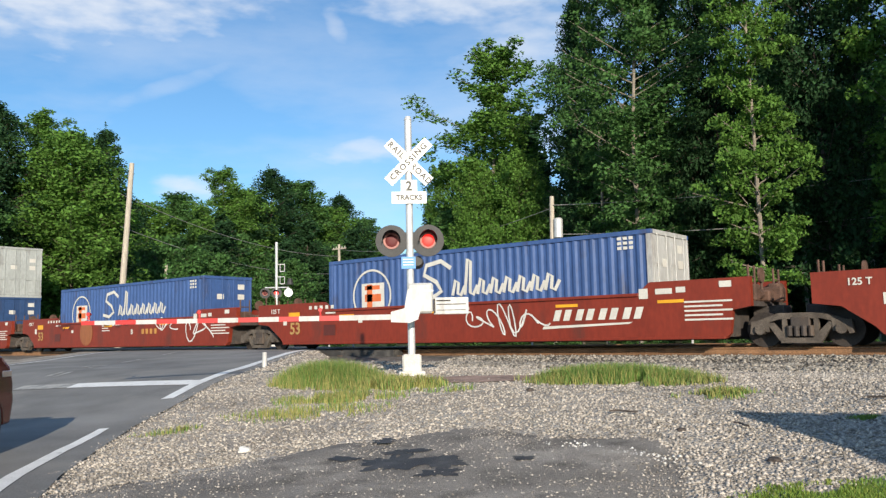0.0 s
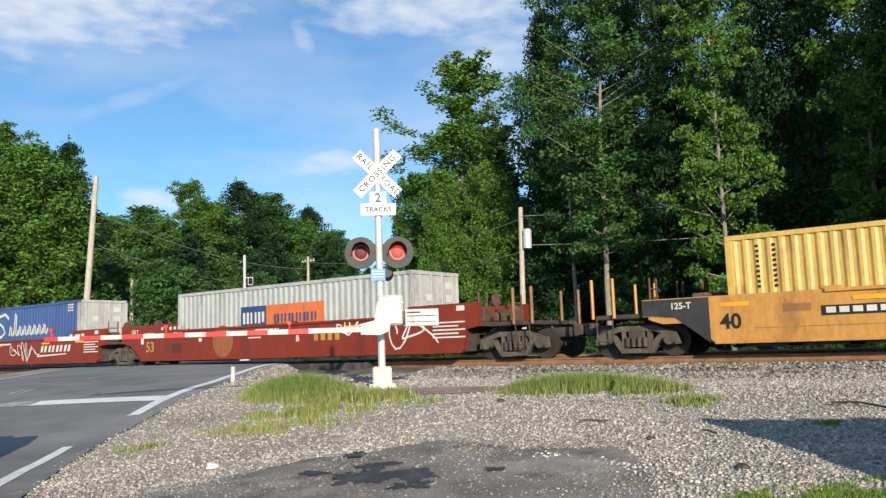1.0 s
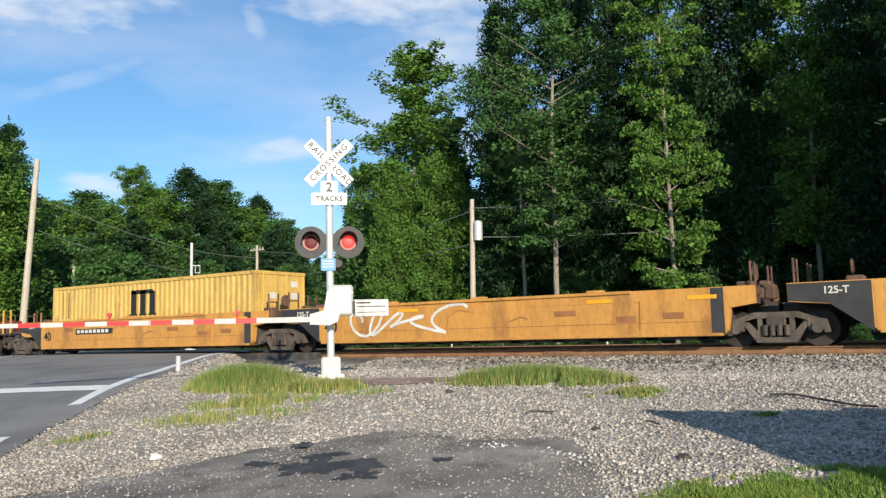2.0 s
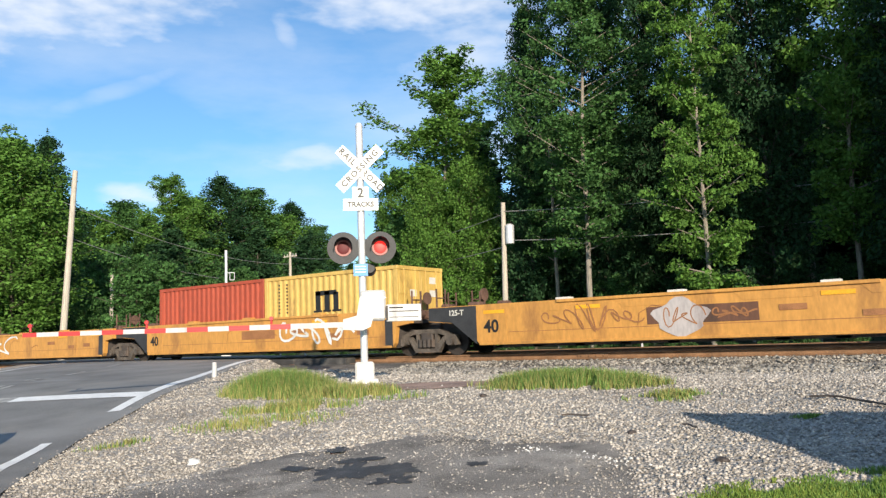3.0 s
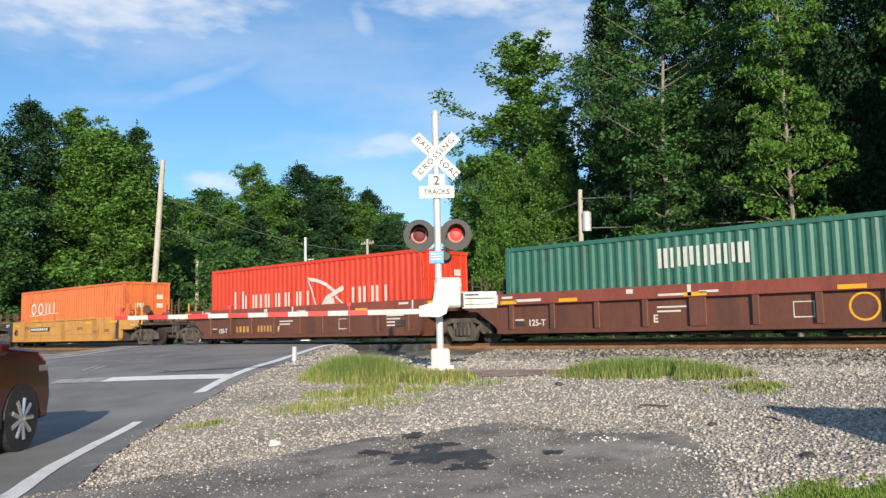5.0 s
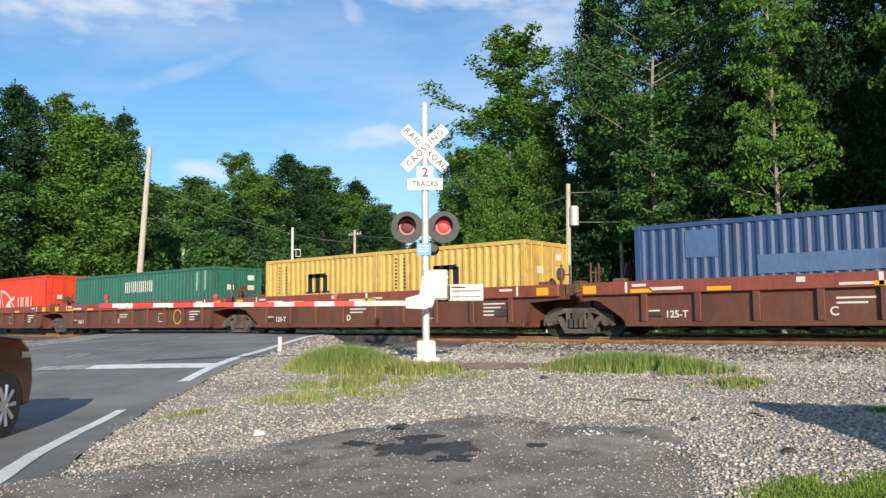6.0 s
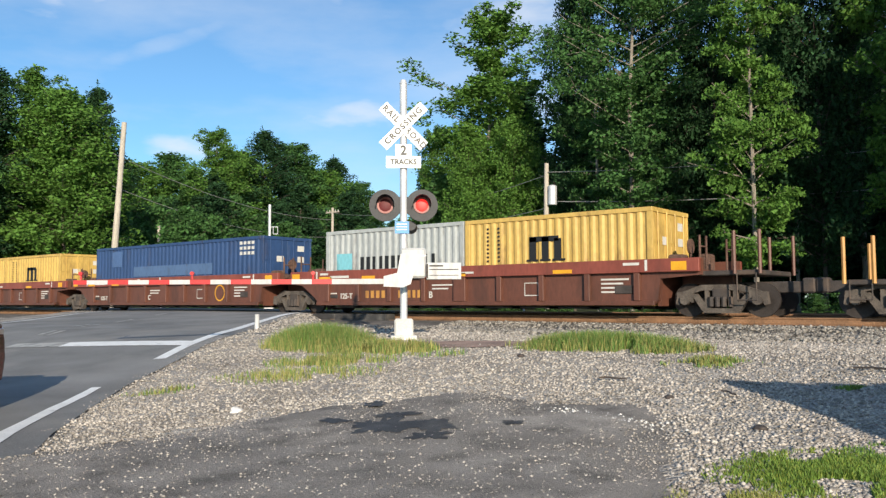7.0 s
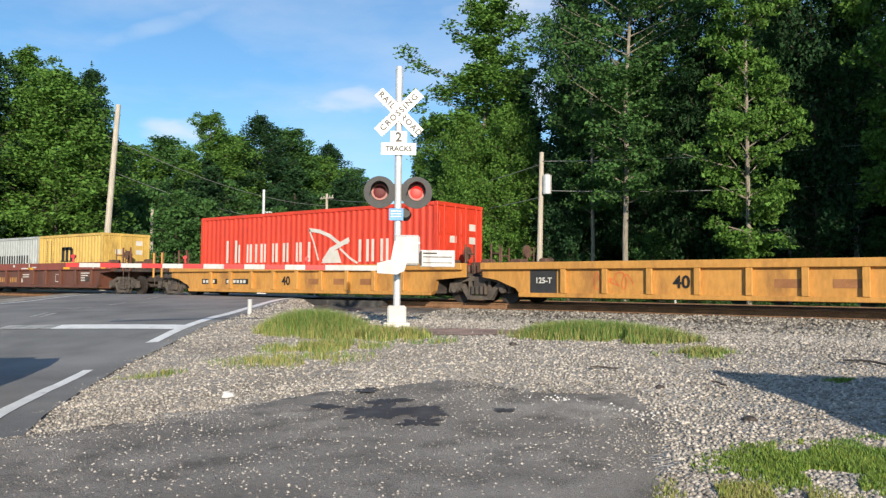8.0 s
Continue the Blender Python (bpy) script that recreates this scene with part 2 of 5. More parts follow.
def bend(a):
    """How far the road has swung away beyond the second track."""
    return 0.03 * max(0.0, a - 26.0) ** 2 if a < 60 else 34.7 + 2.04 * (a - 60)


EDGE = ((-40, -1.7), (-6, -1.45), (-1.3, -.62), (0, -.3), (1.8, .0), (3.6, .15), (6, .0), (7.4, -.05), (9, -.2), (10.2, -.26), (13, -.25), (17, -.42), (23, -.66), (60, -.7), (200, -.7))


def flare(a, b):
    """The yard side of the road swings in and out along the gravel."""
    for (a0, e0), (a1, e1) in zip(EDGE, EDGE[1:]):
        if a0 <= a <= a1:
            return b + (e0 + (e1 - e0) * (a - a0) / (a1 - a0)) * max(0.0, 1 - b / 4)
    return b


def from_edge(x, y):
    """How far a place lies inside the yard-side edge of the road."""
    a, b = road_ab(x, y)
    return b - flare(a, 0.0)


def height(x, y):
    z = 0.58 * smooth01(4.5, 11.5, y)
    z -= 0.09 * smooth01(15.0, 18.2, y)
    a, b = road_ab(x, y)
    w = smooth01(-1.0, -.15, from_edge(x, y)) * (1 - smooth01(10.5, 13, b))
    z += w * (0.09 * smooth01(15.0, 18.2, y) + 0.245 * smooth01(11, 18.6, y)) * (1 - smooth01(28, 36, y))
    return z


# ---- ground ----
def ground_material():
    m = bpy.data.materials.new("gravel_and_forest_floor")
    m.use_nodes = True
    n, l = m.node_tree.nodes, m.node_tree.links
    b = n["Principled BSDF"]
    b.inputs["Roughness"].default_value = 0.95
    co = n.new("ShaderNodeTexCoord")
    vor = n.new("ShaderNodeTexVoronoi")
    vor.inputs["Scale"].default_value = 26
    vor2 = n.new("ShaderNodeTexVoronoi")
    vor2.inputs["Scale"].default_value = 60
    big = n.new("ShaderNodeTexNoise")
    big.inputs["Scale"].default_value = 0.55
    big.inputs["Detail"].default_value = 8
    for t in (vor, vor2, big):
        l.new(co.outputs["Object"], t.inputs["Vector"])
    sep = n.new("ShaderNodeSeparateColor")
    l.new(vor.outputs["Color"], sep.inputs[0])
    sep2 = n.new("ShaderNodeSeparateColor")
    l.new(vor2.outputs["Color"], sep2.inputs[0])
    av = n.new("ShaderNodeMath")
    av.operation = 'ADD'
    l.new(sep.outputs[0], av.inputs[0])
    l.new(sep2.outputs[1], av.inputs[1])
    ramp = n.new("ShaderNodeValToRGB")
    ramp.color_ramp.elements[0].color = (0.165, 0.148, 0.128, 1)
    ramp.color_ramp.elements[1].color = (0.67, 0.61, 0.54, 1)
    half = n.new("ShaderNodeMath")
    half.operation = 'MULTIPLY'
    half.inputs[1].default_value = 0.5
    l.new(av.outputs[0], half.inputs[0])
    l.new(half.outputs[0], ramp.inputs["Fac"])
    soil = n.new("ShaderNodeMix")
    soil.data_type = 'RGBA'
    soil.inputs[7].default_value = (0.22, 0.19, 0.16, 1)
    rp = n.new("ShaderNodeValToRGB")
    rp.color_ramp.elements[0].position, rp.color_ramp.elements[1].position = 0.48, 0.72
    l.new(big.outputs["Fac"], rp.inputs["Fac"])
    mul = n.new("ShaderNodeMath")
    mul.operation = 'MULTIPLY'
    mul.inputs[1].default_value = 0.75
    l.new(rp.outputs["Color"], mul.inputs[0])
    l.new(mul.outputs[0], soil.inputs["Factor"])
    l.new(ramp.outputs["Color"], soil.inputs[6])
    # the gravel yard gives way to leaf litter and weeds beyond the tracks
    xyz = n.new("ShaderNodeSeparateXYZ")
    l.new(co.outputs["Object"], xyz.inputs[0])
    far = n.new("ShaderNodeMapRange")
    far.inputs["From Min"].default_value, far.inputs["From Max"].default_value = 27.5, 29.5
    l.new(xyz.outputs["Y"], far.inputs["Value"])
    fl = n.new("ShaderNodeMix")
    fl.data_type = 'RGBA'
    fl.inputs[7].default_value = (0.045, 0.065, 0.02, 1)
    l.new(far.outputs["Result"], fl.inputs["Factor"])
    l.new(soil.outputs[2], fl.inputs[6])
    l.new(fl.outputs[2], b.inputs["Base Color"])
    bp = n.new("ShaderNodeBump")
    bp.inputs["Strength"].default_value = 0.9
    bp.inputs["Distance"].default_value = 0.03
    bp.invert = True
    l.new(vor.outputs["Distance"], bp.inputs["Height"])
    l.new(bp.outputs["Normal"], b.inputs["Normal"])
    return m


def spread(lo, hi, a, b, step):
    """Even steps from a to b, growing steps out to lo and hi."""
    v = list(np.arange(a, b + step / 2, step))
    s, x = step, a
    left = []
    while x > lo:
        s *= 1.35
        x -= s
        left.append(x)
    s, x = step, v[-1]
    right = []
    while x < hi:
        s *= 1.35
        x += s
        right.append(x)
    return left[::-1] + v + right


def sheet(name, xs, ys, at, mat):
    """A grid of quads; at(i, j) gives each corner."""
    verts = [at(x, y) for y in ys for x in xs]
    w = len(xs)
    faces = [(j * w + i, j * w + i + 1, (j + 1) * w + i + 1, (j + 1) * w + i) for j in range(len(ys) - 1) for i in range(w - 1)]
    me = bpy.data.meshes.new(name)
    me.from_pydata(verts, [], faces)
    me.polygons.foreach_set("use_smooth", [True] * len(faces))
    me.materials.append(mat)
    return new(name, me)


def rough_ground(x, y):
    z = height(x, y)
    b = from_edge(x, y)
    off_road = max(1 - smooth01(-0.8, -0.1, b), smooth01(9.8, 10.6, b))
    z += 0.035 * noise.noise((x * 0.8, y * 0.8, 0)) * off_road
    z += 0.012 * noise.noise((x * 3.1, y * 3.1, 4)) * off_road
    z -= 0.05 * smooth01(-0.25, 0.2, b) * (1 - smooth01(9.2, 9.6, b))
    if y > 34:
        z += 0.5 * smooth01(34, 60, y) * (1 + noise.noise((x * 0.05, y * 0.05, 2)))
    return x, y, z


ground = sheet("ground", spread(-1600, 1600, -62, 12, 0.3), spread(-1600, 1600, -4, 40, 0.3), rough_ground, ground_material())
tagged(ground, "grey crushed gravel yard running into forest floor", "ground", kind="structure")

road = sheet("road", list(np.arange(-40, 150, 0.5)), list(np.linspace(-0.16, 9.5, 14)),
             lambda a, b: (*road_xy(a, flare(a, b)), height(*road_xy(a, flare(a, b))) + 0.006 + 0.05 * (1 - ((b - 4.9) / 5.4) ** 2)), MAT["asphalt"])
tagged(road, "worn grey two-lane asphalt road over the railway crossing", "road", kind="structure")


def road_z(a, b):
    return height(*road_xy(a, b)) + 0.012 + 0.05 * (1 - ((b - 4.9) / 5.4) ** 2)


def road_line(name, a0, a1, b0, b1, mat, wob=0.012):
    na = max(2, int((a1 - a0) / 0.25) + 1)
    xs = list(np.linspace(a0, a1, na))
    def at(a, b):
        c = b + wob * noise.noise((a * 2.0, b * 9, 1))
        x, y = road_xy(a, flare(a, c))
        return x, y, height(x, y) + 0.014 + 0.05 * (1 - ((c - 4.9) / 5.4) ** 2)
    ob = sheet(name, xs, [b0, b1], at, mat)
    ob.parent = road
    return ob


road_line("edge_line", -30, 3.5, 0.17, 0.32, MAT["line"])
road_line("edge_line", 6.0, 24.0, 0.12, 0.34, MAT["line"])
road_line("edge_line", 3, 60, 8.75, 8.93, MAT["line"])
for a0, a1 in ((11.5, 12.5), (13.6, 15.0), (16.2, 17.8), (20.2, 21.7), (24.5, 26.0)):
    road_line("centre_dash", a0, a1, 4.38, 4.52, MAT["line_old"])
    if a0 < 14:
        road_line("centre_dash", a0 + .3, a1 + .2, 4.66, 4.8, MAT["line_old"])


def stop_bar(b0, b1, mat):
    """A slanted bar across the lane, its edges a little ragged."""
    def at(b, k):
        a = 7.45 + .46 * b + .62 * k + .03 * noise.noise((b * 4, k * 3, 5))
        x, y = road_xy(a, flare(a, b))
        return x, y, height(x, y) + 0.016 + 0.05 * (1 - ((b - 4.9) / 5.4) ** 2)
    ob = sheet("stop_bar", list(np.linspace(b0, b1, 16)), [0, 1], at, mat)
    ob.parent = road


stop_bar(.2, 3.15, MAT["line"])
stop_bar(3.15, 4.5, MAT["line_old"])


def apron_at(u, v):
    th = v
    wob = 1 + 0.10 * noise.noise((math.cos(th) * 2.2, math.sin(th) * 2.2, 3)) + 0.03 * noise.noise((math.cos(th) * 9, math.sin(th) * 9, 7))
    c, s = math.cos(th), math.sin(th)
    x = -4.6 + u * 2.55 * wob * math.copysign(abs(c) ** 0.75, c)
    y = 2.9 + u * 4.6 * wob * math.copysign(abs(s) ** 0.75, s)
    return x, y, height(x, y) + 0.05 - 0.05 * u ** 8


apron = sheet("asphalt_apron", list(np.linspace(0.0005, 1.03, 40)), list(np.linspace(0, 2 * math.pi, 121)), apron_at, MAT["apron"])
tagged(apron, "old stained dark asphalt apron beside the road", "pavement", kind="structure")


# ---- railway ----
def bed(name, y, label):
    prof = [(-3.0, 0.40), (-2.1, 0.56), (-1.32, 0.625), (1.35, 0.625), (2.2, 0.56), (3.3, 0.45)]
    xs = spread(-900, 900, -60, 12, 0.5)
    def at(x, k):
        dy, z = prof[k]
        n_ = 0.03 * noise.noise((x * 1.7, k * 2.0, y))
        on_road = 0.10 if -0.8 < road_ab(x, y + dy)[1] < 10.6 else 0
        return x, y + dy, z + n_ - on_road
    ob = sheet(name, xs, list(range(6)), at, MAT["ballast"])
    return tagged(ob, label, "ballast", kind="structure")


bed("ballast_bed", TRACK, "grey crushed stone ballast under the near railway track")
bed("ballast_bed", TRACK_2, "grey crushed stone ballast under the far railway track")


def rail_mesh(name, x0, x1):
    pts = [(-0.07, -0.18), (0.07, -0.18), (0.07, -0.165), (0.012, -0.145), (0.012, -0.05), (0.037, -0.035), (0.037, -0.006), (0.03, 0),
           (-0.03, 0), (-0.037, -0.006), (-0.037, -0.035), (-0.012, -0.05), (-0.012, -0.145), (-0.07, -0.165)]
    bm = bmesh.new()
    a = [bm.verts.new((x0, y, z)) for y, z in pts]
    b = [bm.verts.new((x1, y, z)) for y, z in pts]
    for i in range(len(pts)):
        f = bm.faces.new((a[i], b[i], b[(i + 1) % len(pts)], a[(i + 1) % len(pts)]))
        f.material_index = 1 if i == 7 else 0
    bmesh.ops.recalc_face_normals(bm, faces=bm.faces[:])
    return bm


for y in (TRACK, TRACK_2):
    tr = thing("railway_track", "rusty steel rails on dark wooden ties", "railway track", "railway tracks", pose(0, y, RAIL), kind="structure")
    for s in (-0.755, 0.755):
        r_ = part("rail", rail_mesh("rail", -700, 700), [MAT["rust"], MAT["railtop"]], tr)
        r_.location = (0, s, 0)
    if y == TRACK:
        for x in (-9.45, -21.35):
            bm = boxes((x - 0.45, x + 0.45, -0.80, -0.775, -0.15, -0.04), bevel=0.008)
            for k in range(4):
                rod(bm, (x - 0.33 + k * 0.22, -0.83, -0.095), (x - 0.33 + k * 0.22, -0.79, -0.095), 0.018, seg=6)
            part("joint_bar", bm, MAT["rust"], tr)
    tie = boxes((-0.115, 0.115, -1.3, 1.3, -0.36, -0.182), bevel=0.01)
    tm = bpy.data.meshes.new("tie")
    tie.to_mesh(tm)
    tie.free()
    tm.materials.append(MAT["tie"])
    for k in range(140):
        x = -58 + k * 0.53
        if -1 < road_ab(x, y)[1] < 10.8:
            continue
        share("tie", tm, tr, pose(x, random.uniform(-.05, .05), 0, 0, 0, random.uniform(-1.5, 1.5)))


LEVEL = thing("level_crossing", "dark worn rubber panels carrying the road over the rails", "level crossing", m=pose(0, 0, RAIL - .1), kind="structure")


def crossing_panels(y0, y1, x0, x1):
    n = int((x1 - x0) / 2.4) + 1
    w = (x1 - x0) / n
    for k in range(n):
        part("panel", boxes((x0 + k * w + .01, x0 + (k + 1) * w - .01, y0, y1, -.12, .092 + .006 * (k % 2)), bevel=.012), MAT["rubber"], LEVEL)


for ty in (TRACK, TRACK_2):
    off = (ty - TRACK) * .89
    for s0, s1 in ((-1.32, -.84), (-.66, .66), (.84, 1.32)):
        crossing_panels(ty + s0, ty + s1, -37.0 - off, -17.9 - off)


# ---- train ----
RED = paint("red_brown_car_paint", (0.20, 0.026, 0.011), dirt_amount=0.3)
BROWN = paint("brown_car_paint", (0.13, 0.05, 0.032), dirt_amount=0.4)
CHORD = paint("red_chord_paint", (0.23, 0.06, 0.04), dirt_amount=0.25)
YELLOW = paint("yellow_car_paint", (0.52, 0.255, 0.06), dirt_amount=0.35, dirt=(0.26, 0.12, 0.04))
BOXES = dict(
    blue=paint("blue_container", (0.045, 0.095, 0.25)), grey=paint("grey_container", (0.38, 0.40, 0.39)), yellow=paint("yellow_container", (0.56, 0.37, 0.10)),
    brown=paint("red_brown_container", (0.36, 0.065, 0.03)), orange=paint("orange_container", (0.62, 0.15, 0.045)), red=paint("red_container", (0.62, 0.05, 0.022), dirt_amount=0.1),
    green=paint("green_container", (0.03, 0.13, 0.095)), white=paint("pale_grey_container", (0.43, 0.43, 0.42)), darkblue=paint("navy_container", (0.028, 0.064, 0.16)))
FADED = paint("faded_yellow_stencil", (0.42, 0.25, 0.09), dirt_amount=.4)
FADED_DISC = paint("faded_disc", (0.27, 0.095, 0.035), dirt_amount=.6, dirt=(0.17, 0.03, 0.018))
DULL = paint("dull_dark_red", (0.10, 0.022, 0.016), dirt_amount=.5)
DARK_PATCH = paint("brown_patch_paint", (0.13, 0.06, 0.035), dirt_amount=.5, dirt=(0.06, 0.035, 0.025))
GREY_TAG = paint("grey_sprayed_paint", (0.42, 0.38, 0.37), dirt_amount=.4, dirt=(0.25, 0.2, 0.19))
MOVERS = []                 # things of the train, with their pose at the start


def corrugated(length, h, pitch=0.278, depth=0.036):
    """A corrugated wall in the xz plane, facing -y."""
    bm = bmesh.new()
    n = round(length / pitch)
    p = length / n
    xs = []
    for k in range(n):
        x = -length / 2 + k * p
        xs += [(x, 0), (x + p * 0.26, 0), (x + p * 0.5, depth), (x + p * 0.76, depth)]
    xs.append((length / 2, 0))
    lo = [bm.verts.new((x, d, 0)) for x, d in xs]
    hi = [bm.verts.new((x, d, h)) for x, d in xs]
    for i in range(len(xs) - 1):
        bm.faces.new((lo[i], lo[i + 1], hi[i + 1], hi[i]))
    return bm


def container(left, base, length, h, mat, label, marks=None, end_mat=None):
    """A freight container whose near lower edge starts at left; the doors face +x."""
    e = thing("freight_container", label, "container", "train containers")
    L, W = length, 2.438
    e_mat = end_mat or mat
    for s, y in ((1, -W / 2 + 0.02), (-1, W / 2 - 0.02)):
        o = part("side_panel", corrugated(L - 0.3, h - 0.28), mat, e)
        o.matrix_basis = pose(L / 2, y, 0.16) if s == 1 else pose(L / 2, y, 0.16, 0, 0, 180)
    part("roof", boxes((0.1, L - 0.1, -W / 2 + .04, W / 2 - .04, h - 0.06, h - 0.03)), mat, e)
    part("floor", boxes((0.1, L - 0.1, -W / 2 + .04, W / 2 - .04, 0.02, 0.15)), MAT["steel"], e)
    for y in (-W / 2, W / 2 - 0.07):
        part("top_rail", boxes((0.16, L - 0.16, y, y + 0.07, h - 0.12, h), bevel=0.006), mat, e)
        part("bottom_rail", boxes((0.16, L - 0.16, y, y + 0.07, 0, 0.16), bevel=0.006), mat, e)
        for x in (0, L - 0.16):
            part("corner_post", boxes((x, x + 0.16, y, y + 0.07, 0.12, h - 0.12), bevel=0.006), e_mat if x else mat, e)
            for z in (0, h - 0.12):
                part("corner_casting", boxes((x - 0.003, x + 0.165, y - .003, y + 0.10, z - 0.001, z + 0.121), bevel=0.012), mat, e)
    part("front_wall", boxes((0.02, 0.06, -W / 2 + .07, W / 2 - .07, 0.1, h - 0.1)), mat, e)
    for s in (-1, 1):
        y0, y1 = (-W / 2 + .075, -0.005) if s < 0 else (0.005, W / 2 - .075)
        bm = boxes((L - 0.07, L - 0.03, y0, y1, 0.14, h - 0.13), bevel=0.004)
        for k in range(3):
            z = 0.3 + k * (h - 0.5) / 3
            box(bm, L - 0.035, L - 0.018, y0 + 0.06, y1 - 0.06, z, z + (h - 0.5) / 3 - 0.1, bevel=0.006)
        door = part("door", bm, e_mat, e)
        for y in (y0 + 0.28, y1 - 0.28):
            bar = rod(bmesh.new(), (L, y, 0.1), (L, y, h - 0.09), 0.02, seg=6)
            box(bar, L - 0.02, L + 0.03, y - 0.05, y + 0.30 * s, 1.0, 1.05)
            part("locking_bar", bar, e_mat, door)
    for y, z in ((-.55, 1.62), (.5, 1.62), (.5, 2.05)):
        part("placard", boxes((L - .016, L - .012, y, y + .34, z, z + .22)), MAT["plate"], e)
    part("door_header", boxes((L - 0.1, L, -W / 2 + .07, W / 2 - .07, h - 0.12, h)), e_mat, e)
    part("door_sill", boxes((L - 0.1, L, -W / 2 + .07, W / 2 - .07, 0, 0.13)), e_mat, e)
    if marks:
        marks(e, L, h)
    e.matrix_basis = pose(left, TRACK, base)
    MOVERS.append(e)
    return e


NEAR = -1.199               # near face of a container, in its own space


def strokes(parent, name, mat, pieces, y, label="", small=False):
    """Flat painted marks on a near side, each piece a closed outline in x and z; pieces that touch make one mark.
    Small code marks stay together."""
    groups = []
    for pts in pieces:
        if groups and (small or {(round(x, 4), round(z, 4)) for x, z in pts} & {(round(x, 4), round(z, 4)) for x, z in groups[-1][-1]}):
            groups[-1].append(pts)
        else:
            groups.append([pts])
    for g in groups:
        bm = bmesh.new()
        for k, pts in enumerate(g):
            d = y - 0.0004 * abs(k % 16 - 8) - 0.001
            bm.faces.new([bm.verts.new((x, d, z)) for x, z in pts])
        for f in bm.faces:
            f.normal_update()
            if f.normal.y > 0:
                f.normal_flip()
        if not small:
            bmesh.ops.remove_doubles(bm, verts=bm.verts[:], dist=6e-4)
        ob = part(name, bm, mat, parent, label)
        if small:
            ob["kind"] = "stuff"
    return ob


def bar(x0, x1, z0, z1, slant=0.0):
    return [(x0, z0), (x1, z0), (x1 + slant, z1), (x0 + slant, z1)]


def ribbon(pts, w):
    """A thin band along a line of points in x and z."""
    out_a, out_b = [], []
    for i, (x, z) in enumerate(pts):
        x0, z0 = pts[max(0, i - 1)]
        x1, z1 = pts[min(len(pts) - 1, i + 1)]
        d = math.hypot(x1 - x0, z1 - z0) or 1
        nx, nz = -(z1 - z0) / d * w / 2, (x1 - x0) / d * w / 2
        out_a.append((x + nx, z + nz))
        out_b.append((x - nx, z - nz))
    return [[out_a[i], out_a[i + 1], out_b[i + 1], out_b[i]] for i in range(len(pts) - 1)]


def scribble(x0, x1, z0, z1, turns, seed, w=0.05):
    """A looping sprayed line."""
    r = random.Random(seed)
    pts = []
    n = turns * 12
    for i in range(n + 1):
        u = i / n
        a = u * turns * 2 * math.pi
        amp = 0.5 + 0.3 * math.sin(u * 9 + seed)
        pts.append((x0 + (x1 - x0) * u + math.cos(a) * (x1 - x0) / turns * 0.55, (z0 + z1) / 2 + math.sin(a * (1 + 0.13 * math.sin(u * 5 + seed))) * (z1 - z0) / 2 * amp * 1.2))
    return ribbon(pts, w)


def emblem(x, z, h, n, wide, mat, gap=0.25, slant=0.0, y=NEAR - 0.002):
    """A row of plain upright shapes in place of a line's name."""
    def put(e, L, H):
        pcs = []
        for k in range(n):
            a = x + k * wide
            b = a + wide * (1 - gap)
            t = wide * (0.24 if k % 2 else 0.3)
            pcs += [bar(a, a + t, z, z + h, slant), bar(b - t, b, z + h * .04 * (k % 3), z + h, slant)]
        strokes(e, "emblem", mat, pcs, y)
    return put


def marks_many(*fs):
    def put(e, L, h):
        for f in fs:
            f(e, L, h)
    return put


def plates(x, z, w, h, mat, y=NEAR - 0.003):
    return lambda e, L, H: strokes(e, "marking", mat, [bar(x, x + w, z, z + h)], y)


def code_column(x, mat):
    """Rows of small unreadable code marks near the end of a side."""
    def put(e, L, H):
        pcs = [bar(x + c * 0.13, x + c * 0.13 + 0.08, 1.3 + k * 0.12, 1.36 + k * 0.12) for c in (0, 3) for k in range(9)]
        strokes(e, "code_mark", mat, pcs, NEAR - 0.002, small=True)
    return put


def swash(e, L, h):
    w = MAT["plate"]
    ring = [(2.07 + 0.86 * math.cos(a), 1.3 + 0.86 * math.sin(a)) for a in np.linspace(-0.5, 3.6, 24)]
    strokes(e, "emblem", w, ribbon(ring, 0.07), NEAR - 0.002)
    strokes(e, "emblem_flag", w, [bar(1.6, 2.65, 0.75, 1.72)], NEAR - 0.002)
    strokes(e, "emblem_device", BOXES["orange"], [bar(1.75, 2.5, 1.1, 1.35), bar(1.85, 2.1, 0.9, 1.68), bar(1.75, 2.45, 1.5, 1.64)], NEAR - 0.006)
    pcs = []
    big = [(5.5, 2.0), (5.1, 2.25), (4.5, 2.15), (4.4, 1.85), (4.9, 1.6), (5.1, 1.3), (4.7, 1.1), (4.15, 1.2)]
    pcs += ribbon(big, 0.14)
    x = 5.55
    for k, tall in enumerate((0, 1, 0, 0, 0, 0, 0, 0)):
        hh = 2.25 if tall else 1.62
        pcs += ribbon([(x, 1.15), (x + .12, hh), (x + .24, hh - .1), (x + .2, 1.2), (x + .32, 1.14), (x + .48, 1.42)], 0.11)
        x += 0.48
    strokes(e, "script_emblem", w, pcs, NEAR - 0.002)
    strokes(e, "code_mark", w, [bar(11.2 + (k % 3) * .17, 11.32 + (k % 3) * .17, 2.36 - (k // 3) * .13, 2.44 - (k // 3) * .13) for k in range(9)], NEAR - 0.002, small=True)


